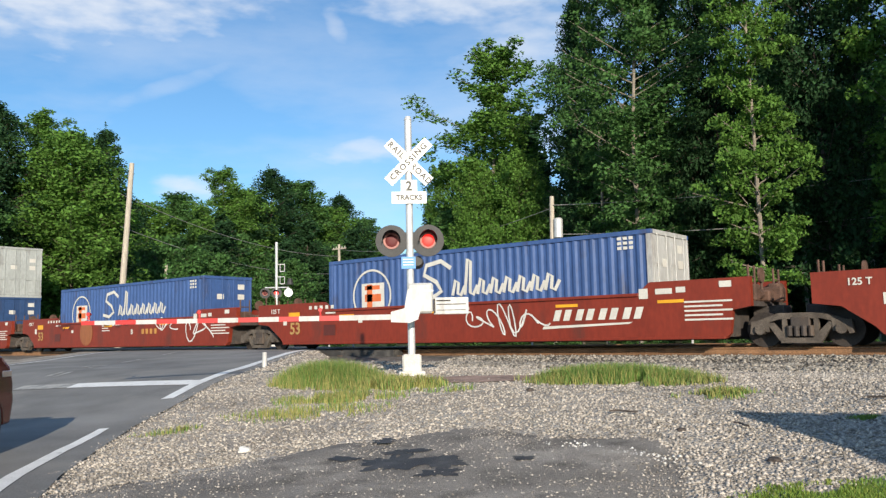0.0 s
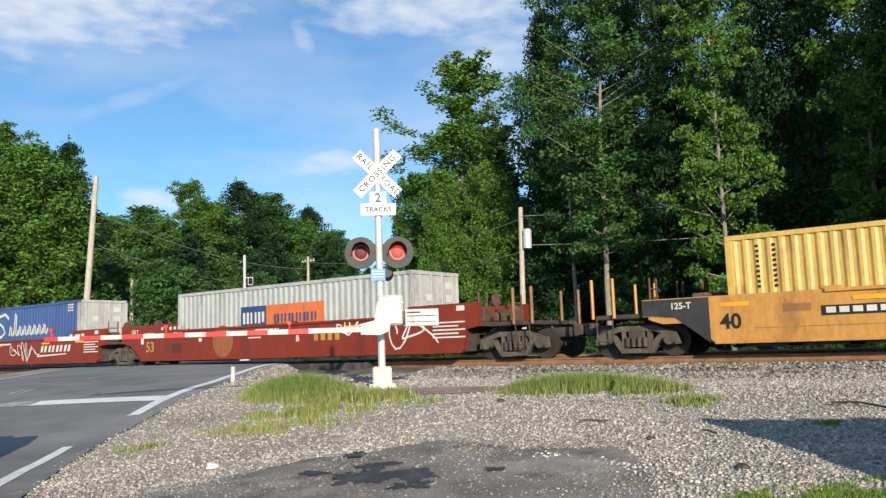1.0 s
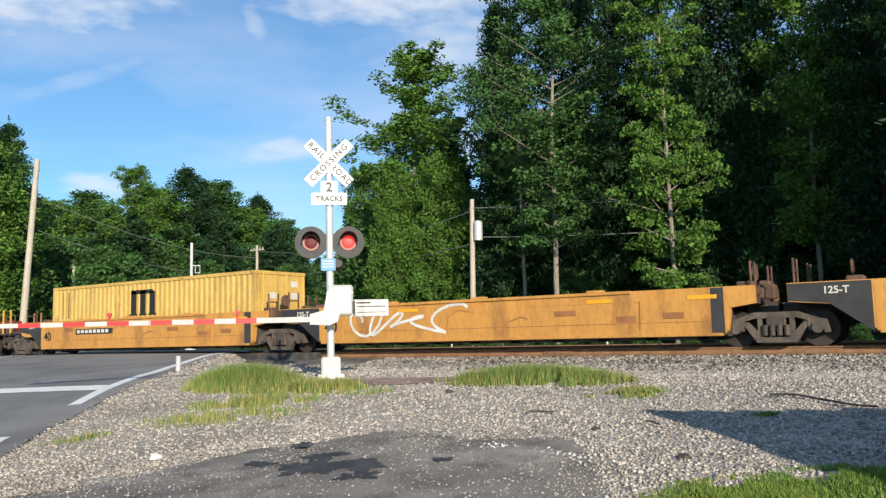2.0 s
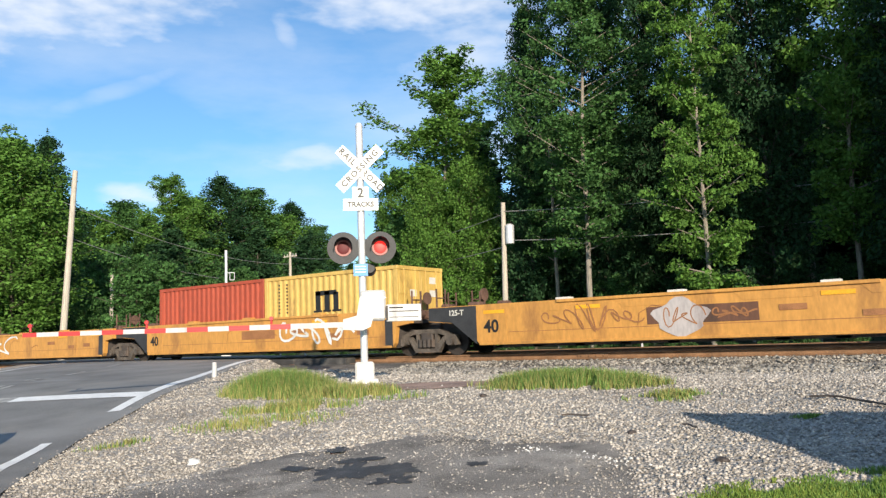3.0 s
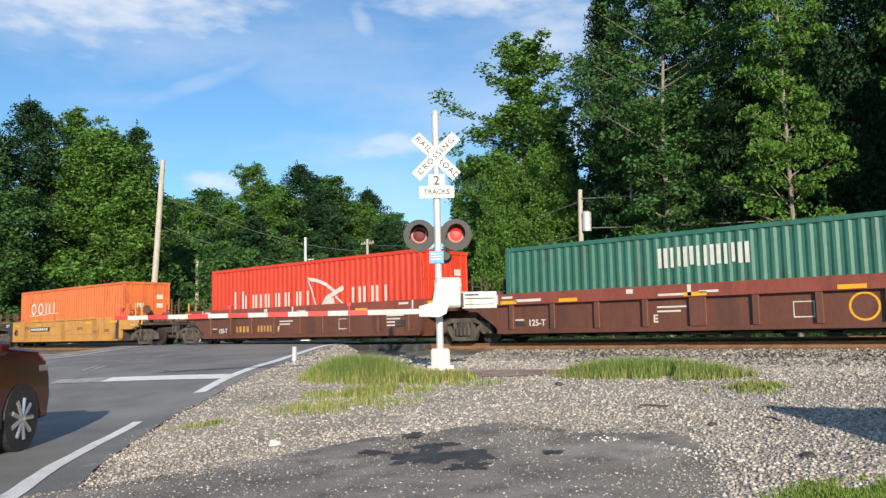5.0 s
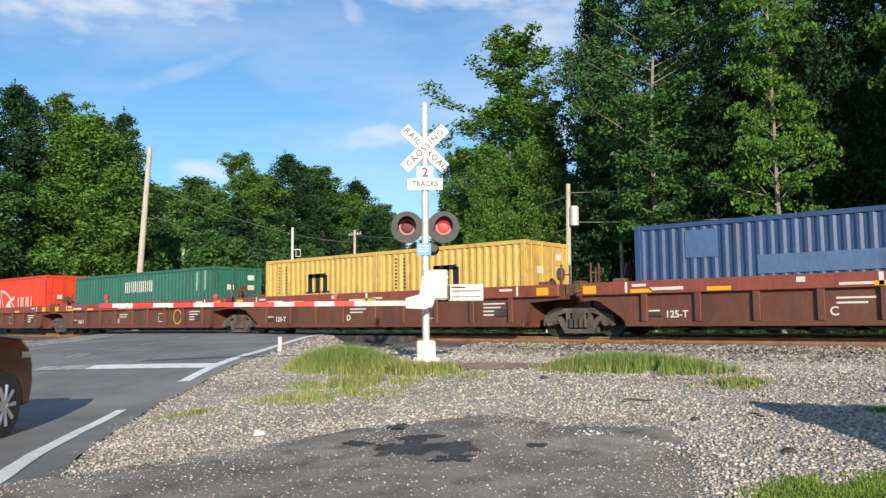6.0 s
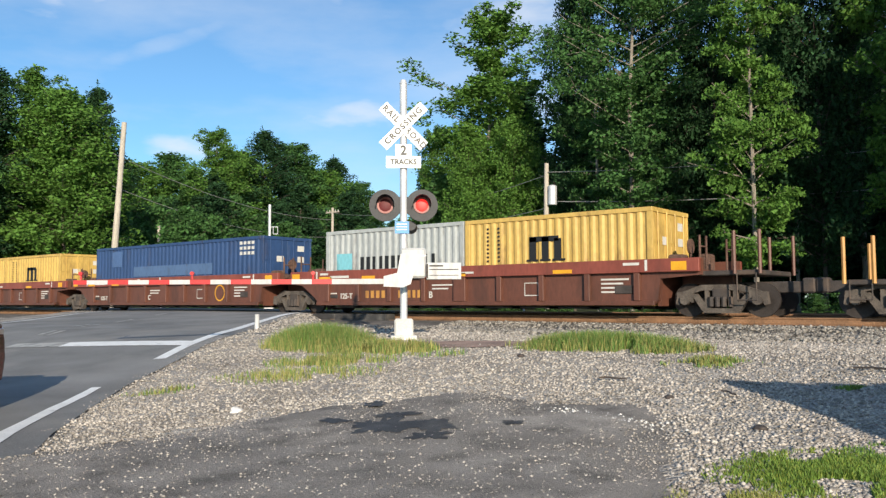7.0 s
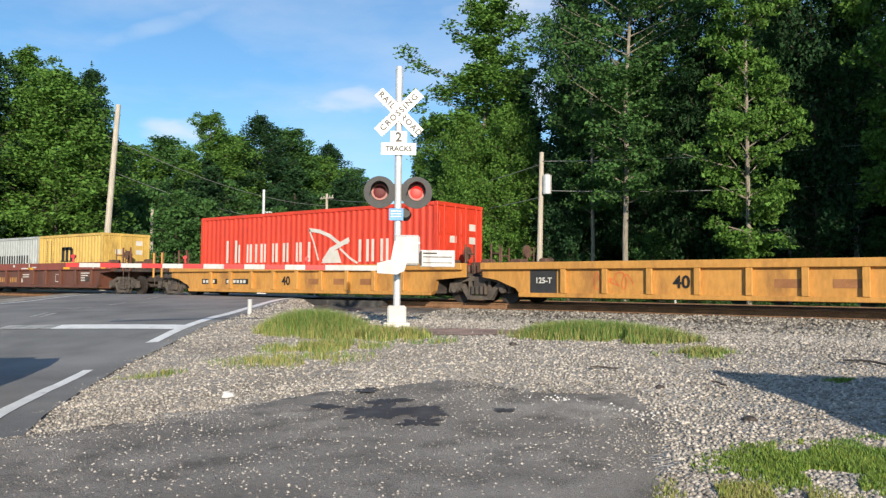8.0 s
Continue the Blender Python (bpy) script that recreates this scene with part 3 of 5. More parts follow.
def sled(e, L, h):
    w = MAT["plate"]
    y = NEAR - 0.002
    pcs = []
    x = 1.65
    for k, wd in enumerate((.72, .66, .82, .62, .6, .66, .64)):
        z0, z1 = 1.06, 1.93 if k == 0 else 1.76
        t = .10 if k % 2 else .13
        pcs += [bar(x, x + t, z0, z1), bar(x + wd - t - .06, x + wd - .06, z0, z1)]
        if k == 2:
            pcs.append(bar(x + .32, x + .44, z0, z1))
        x += wd + .02
    strokes(e, "emblem", w, pcs, y)
    arch = [(6.35, 2.2), (6.9, 2.12), (7.4, 1.95), (7.9, 1.65), (8.3, 1.72)]
    strokes(e, "emblem_device", w, ribbon(arch, .13) + ribbon([(6.35, 2.2), (6.6, 1.75), (6.85, 1.1)], .07) + ribbon([(8.35, 1.8), (7.9, 1.62), (7.45, 1.45), (7.1, 1.05)], .17)
            + [[(7.0, 1.0), (8.0, 1.0), (7.8, 1.45), (7.4, 1.4)]] + ribbon([(7.9, 1.5), (8.4, 1.15), (8.75, .98)], .08), y)
    pcs = []
    x = 8.8
    for k, wd in enumerate((.55, .6, .62)):
        z0, z1, t = 1.03, 1.78, .12
        pcs += [bar(x, x + t, z0, z1), bar(x + wd - .08 - t, x + wd - .08, z0, z1)]
        x += wd + .04
    strokes(e, "emblem", w, pcs, y)


def truck(s):
    """A two-axle freight truck, its middle at s."""
    e = thing("railcar_truck", "grimy dark steel two-axle freight truck on the rail", "railcar truck", "train trucks")
    for x in (-0.89, 0.89):
        for y in (-0.755, 0.755):
            bm = rod(bmesh.new(), (x, y - 0.06, 0.42), (x, y + 0.06, 0.42), 0.42, seg=28)
            rod(bm, (x, y - 0.075, 0.42), (x, y + 0.075, 0.42), 0.14, seg=14)
            part("wheel", bm, MAT["wheel"], e)
        part("axle", rod(bmesh.new(), (x, -1.05, 0.42), (x, 1.05, 0.42), 0.08, seg=10), MAT["steel"], e)
    for y in (-1.06, 1.06):
        bm = bmesh.new()
        prism(bm, [(-1.0, .50), (-1.0, .62), (-.48, .80), (.48, .80), (1.0, .62), (1.0, .50), (.46, .66), (-.46, .66)], y - .08, y + .08)
        prism(bm, [(-.44, .10), (-.46, .22), (.46, .22), (.44, .10)], y - .085, y + .085)
        for g in (-1, 1):
            prism(bm, [(g * .70, .36), (g * .68, .64), (g * 1.10, .62), (g * 1.14, .32), (g * 1.04, .30), (g * 1.0, .40)], y - .09, y + .09)
            prism(bm, [(g * .74, .56), (g * .62, .58), (g * .26, .22), (g * .38, .12), (g * .46, .14)], y - .075, y + .075)
            prism(bm, [(g * .30, .2), (g * .30, .7), (g * .40, .7), (g * .40, .3)], y - .07, y + .07)
        part("side_frame", bm, MAT["frame"], e)
        for k in range(4):
            part("spring", rod(bmesh.new(), (-.24 + k * .16, y, .26), (-.24 + k * .16, y, .5), .062, seg=8), MAT["steel"], e).location.y = -.085 if y < 0 else .085
        for x in (-0.89, 0.89):
            part("bearing_cap", rod(bmesh.new(), (x, y - .16, .42), (x, y + .16, .42), .12, seg=12), MAT["frame"], e)
    part("bolster", boxes((-.22, .22, -1.15, 1.15, .42, .72), bevel=.03), MAT["steel"], e)
    e.matrix_basis = pose(s, TRACK, RAIL)
    MOVERS.append(e)


def well_car(s0, s1, style, label, marks=None, open_ends=(False, False)):
    """One well unit between two trucks at s0 and s1."""
    e = thing("well_car", label, "well car", "well cars")
    P = s1 - s0
    ribbed = style in ("brown", "gold")
    mat = dict(red=RED, brown=BROWN, gold=YELLOW, yellow=YELLOW)[style]
    top = dict(red=2.24, brown=2.30, gold=2.02, yellow=2.26)[style]
    bot = dict(red=1.06, brown=1.14, gold=1.06, yellow=1.12)[style]
    end = top + (0.28 if style == "red" else 0.0)
    in0, in1 = (1.6, P - 1.5) if ribbed else ((2.05, P - 1.0) if style == "yellow" else (1.95, P - 1.3))
    run0, run1 = (in0 - .6, P - in1 - .75) if style == "red" else (in0 - .35, P - in1 - .35)            # how far the top band reaches over the trucks
    for sgn in (-1, 1):
        y0, y1 = (-1.47, -1.30) if sgn < 0 else (1.30, 1.47)
        side = [(in0 - .75, top - .50), (in0 - .1, bot + .22), (in0 + .1, bot), (in1 - .1, bot), (in1 + .02, bot + .12), (in1 + .1, top - .50), (in1 + run1, top - .42), (in1 + run1, end),
                (in1 - 2.0, end), (in1 - 2.35, top), (in0 + 2.6, top), (in0 + 2.2, end), (in0 - run0, end), (in0 - run0, top - .42)]
        if ribbed:
            side = [(x, min(z, top - .18) if z < top - .1 else z) for x, z in side]
        sp = part("side_sill", prism(bmesh.new(), side, y0 if sgn < 0 else y0, y1), mat, e)
        if ribbed:
            face = -1.47 if sgn < 0 else 1.47
            o0, o1 = (face - .13, face) if sgn < 0 else (face, face + .13)
            cm = CHORD if style == "brown" else YELLOW
            zc = top - (0.34 if style == "brown" else 0.20)
            part("top_chord", boxes((in0 - run0, in1 + run1, o0, o1, zc, top), bevel=.012), cm, sp)
            part("bottom_chord", boxes((in0 + .05, in1 - .05, o0 + .04 * (sgn < 0), o1 - .04 * (sgn > 0), bot - .02, bot + .10), bevel=.01), mat, sp)
            for k in range(-4, 5):
                x = P / 2 + k * (1.43 if style == "brown" else 1.24) + (.1 if style == "brown" else .2)
                rw = .22 if (k == 0 and style == "brown") else .08
                part("rib", boxes((x - rw, x + rw, o0 + .015 * (sgn < 0), o1 - .015 * (sgn > 0), bot + .1, zc), bevel=.01), mat, sp)
        else:
            face = -1.475 if sgn < 0 else 1.475
            o0, o1 = (face - .05, face + .006) if sgn < 0 else (face - .006, face + .05)
            part("top_chord", boxes((in0 + 2.6, in1 - 2.3, o0, o1, top - .07, top + .012), bevel=.01), mat, sp)
            part("bottom_chord", boxes((in0 + .1, in1 - .1, o0, o1, bot - .012, bot + .06), bevel=.01), mat, sp)
    bm = bmesh.new()
    for k in range(10):
        x = in0 + .6 + k * (in1 - in0 - 1.2) / 9
        box(bm, x - .15, x + .15, -1.30, 1.30, 1.02, 1.09)
    box(bm, in0 + .5, in1 - .5, -1.3, -1.0, 1.03, 1.085)
    box(bm, in0 + .5, in1 - .5, 1.0, 1.3, 1.03, 1.085)
    part("well_floor", bm, MAT["steel"], e)
    for x, sg, run in ((in0, -1, run0), (in1, 1, run1)):
        bm = boxes((x - .05, x + .05, -1.30, 1.30, 1.1, top - .05))
        box(bm, x, x + sg * run, -1.3, 1.3, top - .42, top - .30)
        box(bm, x + sg * .2, x + sg * (run + .42), -.32, .32, top - .72, top - .40, bevel=.03)
        part("end_platform", bm, MAT["steel"] if style != "brown" else BROWN, e)
        xr = x + sg * (run - .12)
        for ya, yb in ((-1.2, -.75), (.75, 1.2)):
            bm = bmesh.new()
            rod(bm, (xr, ya, top - .3), (xr, ya, top + .58), .03, seg=6)
            rod(bm, (xr, yb, top - .3), (xr, yb, top + .58), .03, seg=6)
            rod(bm, (xr, ya, top + .30), (xr, yb, top + .30), .022, seg=6)
            part("handrail", bm, MAT["grime"], e)
        bm = boxes((x + sg * .3, x + sg * .7, -.55, -.15, top - .3, top - .02), (x + sg * .25, x + sg * .8, .1, .5, top - .3, top + .08), bevel=.04)
        rod(bm, (x + sg * .5, -.9, top - .12), (x + sg * .5, -.62, top - .12), .13, seg=10)
        box(bm, x + sg * .15, x + sg * .55, -1.1, -.7, top - .3, top + .12, bevel=.04)
        box(bm, x + sg * .3, x + sg * .6, .6, 1.1, top - .3, top + .2, bevel=.05)
        rod(bm, (x + sg * .45, -.3, top), (x + sg * .45, -.3, top + .38), .035, seg=8)
        rod(bm, (x + sg * .42, -.3, top + .36), (x + sg * .48, -.3, top + .36), .2, seg=16)
        part("brake_gear", bm, MAT["grime"], e)
    for k, (is_open, x, sg) in enumerate(((open_ends[0], 0, -1), (open_ends[1], P, 1))):
        if is_open:
            bm = boxes((x - sg * .5, x + sg * 1.0, -1.35, 1.35, top - .45, top - .33), (x - sg * .4, x + sg * 1.9, -.12, .12, .75 + .83 - .16, .75 + .83 + .12), bevel=.02)
            box(bm, x + sg * 1.65, x + sg * 1.95, -.2, .2, RAIL + .58, RAIL + .95, bevel=.04)
            part("coupler", bm, MAT["steel"], e)
            for y in (-1.42, 1.42):
                for dx in (.45, 1.05):
                    part("end_post", rod(bmesh.new(), (x + sg * dx, y, top - .42), (x + sg * dx, y, top + .62), .045, seg=6), mat if style != "red" else MAT["rust"], e)
                bm = rod(bmesh.new(), (x + sg * .5, y, RAIL + .42), (x + sg * .5, y, top - .4), .018, seg=6)
                rod(bm, (x + sg * .95, y, RAIL + .42), (x + sg * .95, y, top - .4), .018, seg=6)
                rod(bm, (x + sg * .49, y, RAIL + .42), (x + sg * .96, y, RAIL + .42), .018, seg=6)
                part("stirrup", bm, MAT["steel"], e)
            if style == "yellow":
                x0 = in0 if sg < 0 else in1
                for y0, y1 in ((-1.46, -1.28), (1.28, 1.46)):
                    part("end_box", prism(bmesh.new(), [(x0 + sg * .0, top - .62), (x0 + sg * .1, top - .03), (x0 + sg * 1.55, top - .03), (x0 + sg * 1.55, top - .50), (x0 + sg * 1.2, top - .62)], y0, y1), mat, e)
                strokes(e, "placard", MAT["plate"], ribbon([(x0 + sg * 1.1, top - .42), (x0 + sg * 1.45, top - .42), (x0 + sg * 1.45, top - .18), (x0 + sg * 1.1, top - .18), (x0 + sg * 1.1, top - .42)], .04), -1.465, small=True)
    if marks:
        marks(e, 0.0, P, top, bot)
    e.matrix_basis = pose(s0, TRACK, 0)
    MOVERS.append(e)
    return e


def side_text(e, text, size, x, z, mat, y=-1.485):
    lettering(text, size, pose(x, y, z, 90, 0, 0), mat, "lettering", e)


def rows_of_marks(e, x, z, mat, n=4, w=.9, y=-1.482):
    strokes(e, "small_mark", mat, [bar(x, x + w * (1 - .2 * (k % 2)), z - k * .11, z - k * .11 + .045) for k in range(n)], y, small=True)


def red_marks(kind):
    def put(e, i0, i1, top, bot):
        side_text(e, "53", .58, 2.7, 1.6, FADED)
        side_text(e, "125 T", .22, 1.6, top + .02, MAT["plate"])
        strokes(e, "reflector_plate", MAT["ywarn"], [bar(2.35, 2.95, 1.98, 2.2)], -1.482)
        strokes(e, "small_white_mark", MAT["plate"], [bar(3.45 + k * .28, 3.6 + k * .28, 2.28, 2.4) for k in range(5)] + [bar(2.05, 2.25, 1.75, 2.0), bar(5.9, 6.1, 1.75, 1.88), bar(9.2, 10.6, 2.02, 2.1), bar(4.3, 4.8, 2.1, 2.16)], -1.482, small=True)
        strokes(e, "faded_patch", DULL, [bar(4.2, 4.8, 1.35, 1.72)], -1.481)
        for d in (5, 9, 13.6, 16.6):
            strokes(e, "reflector", MAT["ywarn"], [bar(d, d + .7, top - .27, top - .19)], -1.482)
        strokes(e, "white_mark", MAT["plate"], [bar(16.1, 16.35, 2.1, 2.36), bar(16.55, 17.0, 2.2, 2.34), bar(17.1, 17.35, 2.22, 2.36), bar(18.2, 18.5, 2.3, 2.45)], -1.482, small=True)
        rows_of_marks(e, 17.3, 1.95, MAT["plate"], 5, 1.2)
        if kind == 0:
            for k in range(4):
                x = 13.5 + k * .7
                strokes(e, "emblem", MAT["plate"], [bar(x, x + .2, 1.6, 1.9, .1), bar(x + .32, x + .52, 1.6, 1.9, .1)], -1.482)
            strokes(e, "emblem_underline", MAT["plate"], [[(13.15, 1.38), (13.2, 1.46), (15.9, 1.52), (15.8, 1.47)]], -1.482)
            strokes(e, "graffiti", MAT["graffiti"], scribble(10.5, 13.2, 1.15, 2.2, 7, 3, .045), -1.484)
        elif kind == 1:
            strokes(e, "graffiti", MAT["graffiti"], scribble(3.2, 4.6, 1.15, 2.2, 3, 5, .12) + scribble(5.4, 9.5, 1.4, 1.85, 8, 8, .03), -1.484)
        else:
            strokes(e, "faded_emblem_disc", FADED_DISC, [[(7.35 + .6 * math.cos(a), 1.72 + .6 * math.sin(a)) for a in np.linspace(0, 6.1, 28)]], -1.482)
            strokes(e, "dark_graffiti", DULL, scribble(4.6, 5.9, 1.85, 2.3, 5, 61, .05) + scribble(9.9, 11.4, 1.9, 2.3, 5, 62, .05), -1.484)
            strokes(e, "graffiti", MAT["graffiti"], scribble(13.3, 14.8, 1.7, 2.3, 4, 11, .05) + scribble(15.6, 17.2, 1.2, 2.2, 3, 12, .06), -1.484)
            side_text(e, "B", .3, 11.4, 1.7, MAT["plate"])
            strokes(e, "faded_emblem", YELLOW, [bar(12.2 + k * .33, 12.4 + k * .33, 1.6, 1.82) for k in range(4)], -1.482)
            rows_of_marks(e, 8.8, 2.0, MAT["plate"], 3, .7)
    return put


def brown_marks(letter):
    def put(e, i0, i1, top, bot):
        side_text(e, "125-T", .25, 3.05, 1.42, MAT["plate"])
        side_text(e, letter, .28, 6.75, 1.44, MAT["plate"])
        for d in (1.85, 3.9, 7.6, 11.2):
            strokes(e, "reflector", MAT["ywarn"], [bar(d, d + .6, top - .31, top - .21)], -1.606)
        for d in (.45, 14.6):
            strokes(e, "end_reflector", MAT["ywarn"], [bar(d, d + .4, top - .3, top - .08)], -1.606)
        strokes(e, "white_mark", MAT["plate"], [bar(1.7, 1.77, top - .3, top - .02), bar(7.7, 7.8, top - .3, top - .02), bar(13.9, 13.97, top - .3, top - .02), bar(1.9, 2.3, top - .15, top - .08),
                                                 bar(2.4, 3.3, top - .26, top - .18), bar(6.0, 6.2, top - .18, top - .06), bar(6.9, 7.6, top - .28, top - .22), bar(8.0, 8.5, top - .24, top - .18), bar(13.3, 13.75, top - .15, top - .08)], -1.606)
        rows_of_marks(e, 12.6, 1.78, MAT["plate"], 4, .8, -1.474)
        rows_of_marks(e, 6.8, 1.72, MAT["plate"], 2, .8, -1.474)
        strokes(e, "stencil", MAT["plate"], [bar(2.2, 2.6, 1.5, 1.54)] + ribbon([(10.2, 1.4), (10.65, 1.4), (10.65, 1.75), (10.2, 1.75), (10.2, 1.4)], .03), -1.474, small=True)
        part("step_pocket", boxes((13.0, 13.5, -1.5, -1.466, 1.42, 1.64), bevel=.015), MAT["steel"], e)
        part("step_pocket", boxes((2.2, 2.65, -1.5, -1.466, 1.36, 1.48), bevel=.015), MAT["steel"], e)
        if letter in "CE":
            ring = [(11.7 + .3 * math.cos(a), 1.6 + .3 * math.sin(a)) for a in np.linspace(0, 6.3, 20)]
            strokes(e, "emblem", MAT["ywarn"], ribbon(ring, .05), -1.474)
        if letter in "BF":
            strokes(e, "emblem", YELLOW, [bar(3.95 + k * .24, 4.1 + k * .24, 1.36, 1.6) for k in range(4)], -1.474)
            strokes(e, "number_mark", YELLOW, [bar(5.4 + k * .2, 5.52 + k * .2, 1.36, 1.6) for k in range(5)], -1.474, small=True)
    return put


def yellow_marks(kind):
    def put(e, i0, i1, top, bot):
        side_text(e, "40", .5, 2.55, 1.62, MAT["ink"])
        for d in (2.3, 5.2, 11.2, 13.8):
            strokes(e, "reflector", MAT["ywarn"], [bar(d, d + .7, top - .27, top - .17)], -1.482)
        part("end_patch", prism(bmesh.new(), [(.36, top - .4), (.36, top - .02), (2.05, top - .02), (2.05, bot + .02), (1.2, top - .48)], -1.478, -1.471), MAT["black"], e, "black painted end patch")
        part("end_patch", boxes((14.35, 14.65, -1.478, -1.471, bot + .02, top - .02)), MAT["black"], e, "black painted end patch")
        side_text(e, "125-T", .22, 1.35, top - .2, MAT["plate"])
        part("seam_panel", boxes((2.1, 3.05, -1.477, -1.4705, bot + .08, top - .12)), YELLOW, e)
        if kind == "code":
            part("name_board", boxes((4.55, 7.0, -1.48, -1.471, 1.68, 1.9)), MAT["ink"], e)
            strokes(e, "number_mark", MAT["plate"], [bar(4.65 + k * .27, 4.85 + k * .27, 1.73, 1.86) for k in range(8)], -1.483, small=True)
            part("patch", boxes((3.75, 4.35, -1.478, -1.471, 1.8, 2.0)), MAT["graffiti_crease"], e)
        elif kind == "tag":
            strokes(e, "graffiti", MAT["graffiti"], scribble(9.7, 12.8, 1.25, 2.15, 6, 21, .085), -1.484)
            part("patch", boxes((7.7, 9.4, -1.48, -1.471, 1.55, 1.85)), MAT["graffiti_crease"], e)
        elif kind == "tag2":
            strokes(e, "graffiti", MAT["graffiti"], scribble(3.4, 7.2, 1.25, 2.2, 5, 31, .085), -1.484)
        elif kind == "faint":
            strokes(e, "graffiti", MAT["graffiti_crease"], scribble(4.2, 6.9, 1.35, 2.15, 8, 41, .035), -1.484)
            part("patch", boxes((7.15, 9.85, -1.48, -1.471, 1.5, 1.93)), DARK_PATCH, e, "dark painted-over patch")
            strokes(e, "graffiti_tag", GREY_TAG, [[(8.0 + .68 * (1 + .16 * math.sin(5 * a)) * math.cos(a), 1.66 + .44 * (1 + .14 * math.cos(4 * a)) * math.sin(a)) for a in np.linspace(0, 6.1, 26)]], -1.484)
            strokes(e, "graffiti_line", MAT["graffiti_crease"], scribble(7.6, 8.5, 1.4, 1.95, 4, 44, .03), -1.488)
            strokes(e, "faded_tag", MAT["graffiti_crease"], scribble(8.8, 9.7, 1.58, 1.86, 4, 46, .04), -1.486)
        strokes(e, "stencil", MAT["graffiti_crease"], [bar(10.3, 10.9, 1.7, 1.84), bar(12.0, 12.5, 1.5, 1.64), bar(13.2, 13.7, 1.55, 1.7)], -1.482, small=True)
        for d in (4.6, 7.7, 11.2):
            part("lift_bracket", boxes((d, d + .42, -1.46, -1.2, top, top + .07), bevel=.01), MAT["plate"] if kind == "faint" else YELLOW, e)
        for d, w in ((3.7, 1.5), (6.3, 1.7), (9.3, 2.0), (12.0, 1.4)):
            part("pocket_plate", prism(bmesh.new(), [(d, top - .075), (d + w, top - .075), (d + w - .28, top - .28), (d + .22, top - .28)], -1.479, -1.4705), YELLOW, e)
        # brown strip paints in the shaded line of the side's horizontal crease
        part("crease_line", boxes((3.1, 14.3, -1.477, -1.4705, bot + .33, bot + .345)), MAT["graffiti_crease"], e)
        strokes(e, "scuff", MAT["graffiti_crease"], ribbon([(6.9, 1.5), (6.95, 1.8), (7.3, 1.98), (7.8, 1.9)], .02) + ribbon([(8.9, 1.6), (9.3, 1.72), (9.5, 1.66)], .03) + ribbon([(12.6, 1.3), (12.62, 2.0)], .025), -1.481, small=True)
    return put


def gold_marks(kind):
    def put(e, i0, i1, top, bot):
        side_text(e, "40", .44, 7.43 if kind else 6.39, 1.46, MAT["ink"])
        if kind:
            for x0, n in ((2.45, 4), (3.95, 6)):
                part("name_board", boxes((x0, x0 + n * .2 + .15, -1.482, -1.471, 1.34, 1.54)), MAT["ink"], e)
                strokes(e, "number_mark", MAT["plate"], [bar(x0 + .08 + k * .2, x0 + .22 + k * .2, 1.38, 1.5) for k in range(n)], -1.486, small=True)
        else:
            part("end_patch", boxes((2.0, 2.85, -1.482, -1.471, 1.1, 1.8)), MAT["black"], e)
            side_text(e, "125-T", .22, 2.43, 1.5, MAT["plate"])
            strokes(e, "graffiti", BOXES["orange"], scribble(4.0, 5.0, 1.25, 1.75, 5, 51, .03), -1.476)
        for k in range(3):
            part("stencil", boxes((8.6 + k * 1.25, 9.3 + k * 1.25, -1.478, -1.471, 1.35, 1.55)), MAT["graffiti_crease"], e)
    return put


FLOOR = 1.10                # where containers stand in a well
STD, HIGH = 2.591, 2.896
# red-brown 53-foot wells
RP = 19.69
RT = -5.55
for k in range(-3, 1):
    well_car(RT + k * RP, RT + (k + 1) * RP, "red", "red-brown steel well car with graffiti, moving on the near track", red_marks((k + 3 - 2) % 3 if k else 2), (k == -3, k == 0))
for k in range(-3, 2):
    truck(RT + k * RP + .22)
container(-60.4, FLOOR + .25, 12.19, STD, BOXES["darkblue"], "navy blue corrugated freight container at the bottom of a stack")
container(-60.4, FLOOR + .25 + STD, 12.19, HIGH, BOXES["grey"], "grey corrugated freight container stacked on another")
for x in (-40.72, -21.03):
    container(x, FLOOR + .25, 12.19, HIGH - .305, BOXES["blue"], "blue corrugated freight container with a white script emblem", swash, BOXES["white"] if x > -30 else BOXES["blue"])
container(-1.36, FLOOR, 12.19, STD, BOXES["grey"], "pale grey corrugated freight container with blue and orange panels",
          marks_many(plates(3.87, 1.0, 1.42, .86, BOXES["darkblue"]), plates(5.29, 1.0, 2.95, .86, BOXES["orange"]), emblem(4.0, 1.22, .42, 3, .42, MAT["plate"], .2, y=NEAR - .006),
                     emblem(5.7, 1.2, .32, 6, .38, BOXES["darkblue"], .3, y=NEAR - .006)), BOXES["white"])
# smooth yellow 40-foot wells
YP = 15.7
YT = 18.1
for k, mk in enumerate(("code", "tag2", "tag", "faint", "code")):
    well_car(YT + k * YP, YT + (k + 1) * YP, "yellow", "weathered yellow steel well car, moving on the near track" if k in (0, 2, 4) else "empty weathered yellow steel well car with graffiti", yellow_marks(mk), (k == 0, k == 4))
for k in range(6):
    truck(YT + k * YP + (.7 if k == 5 else 0))


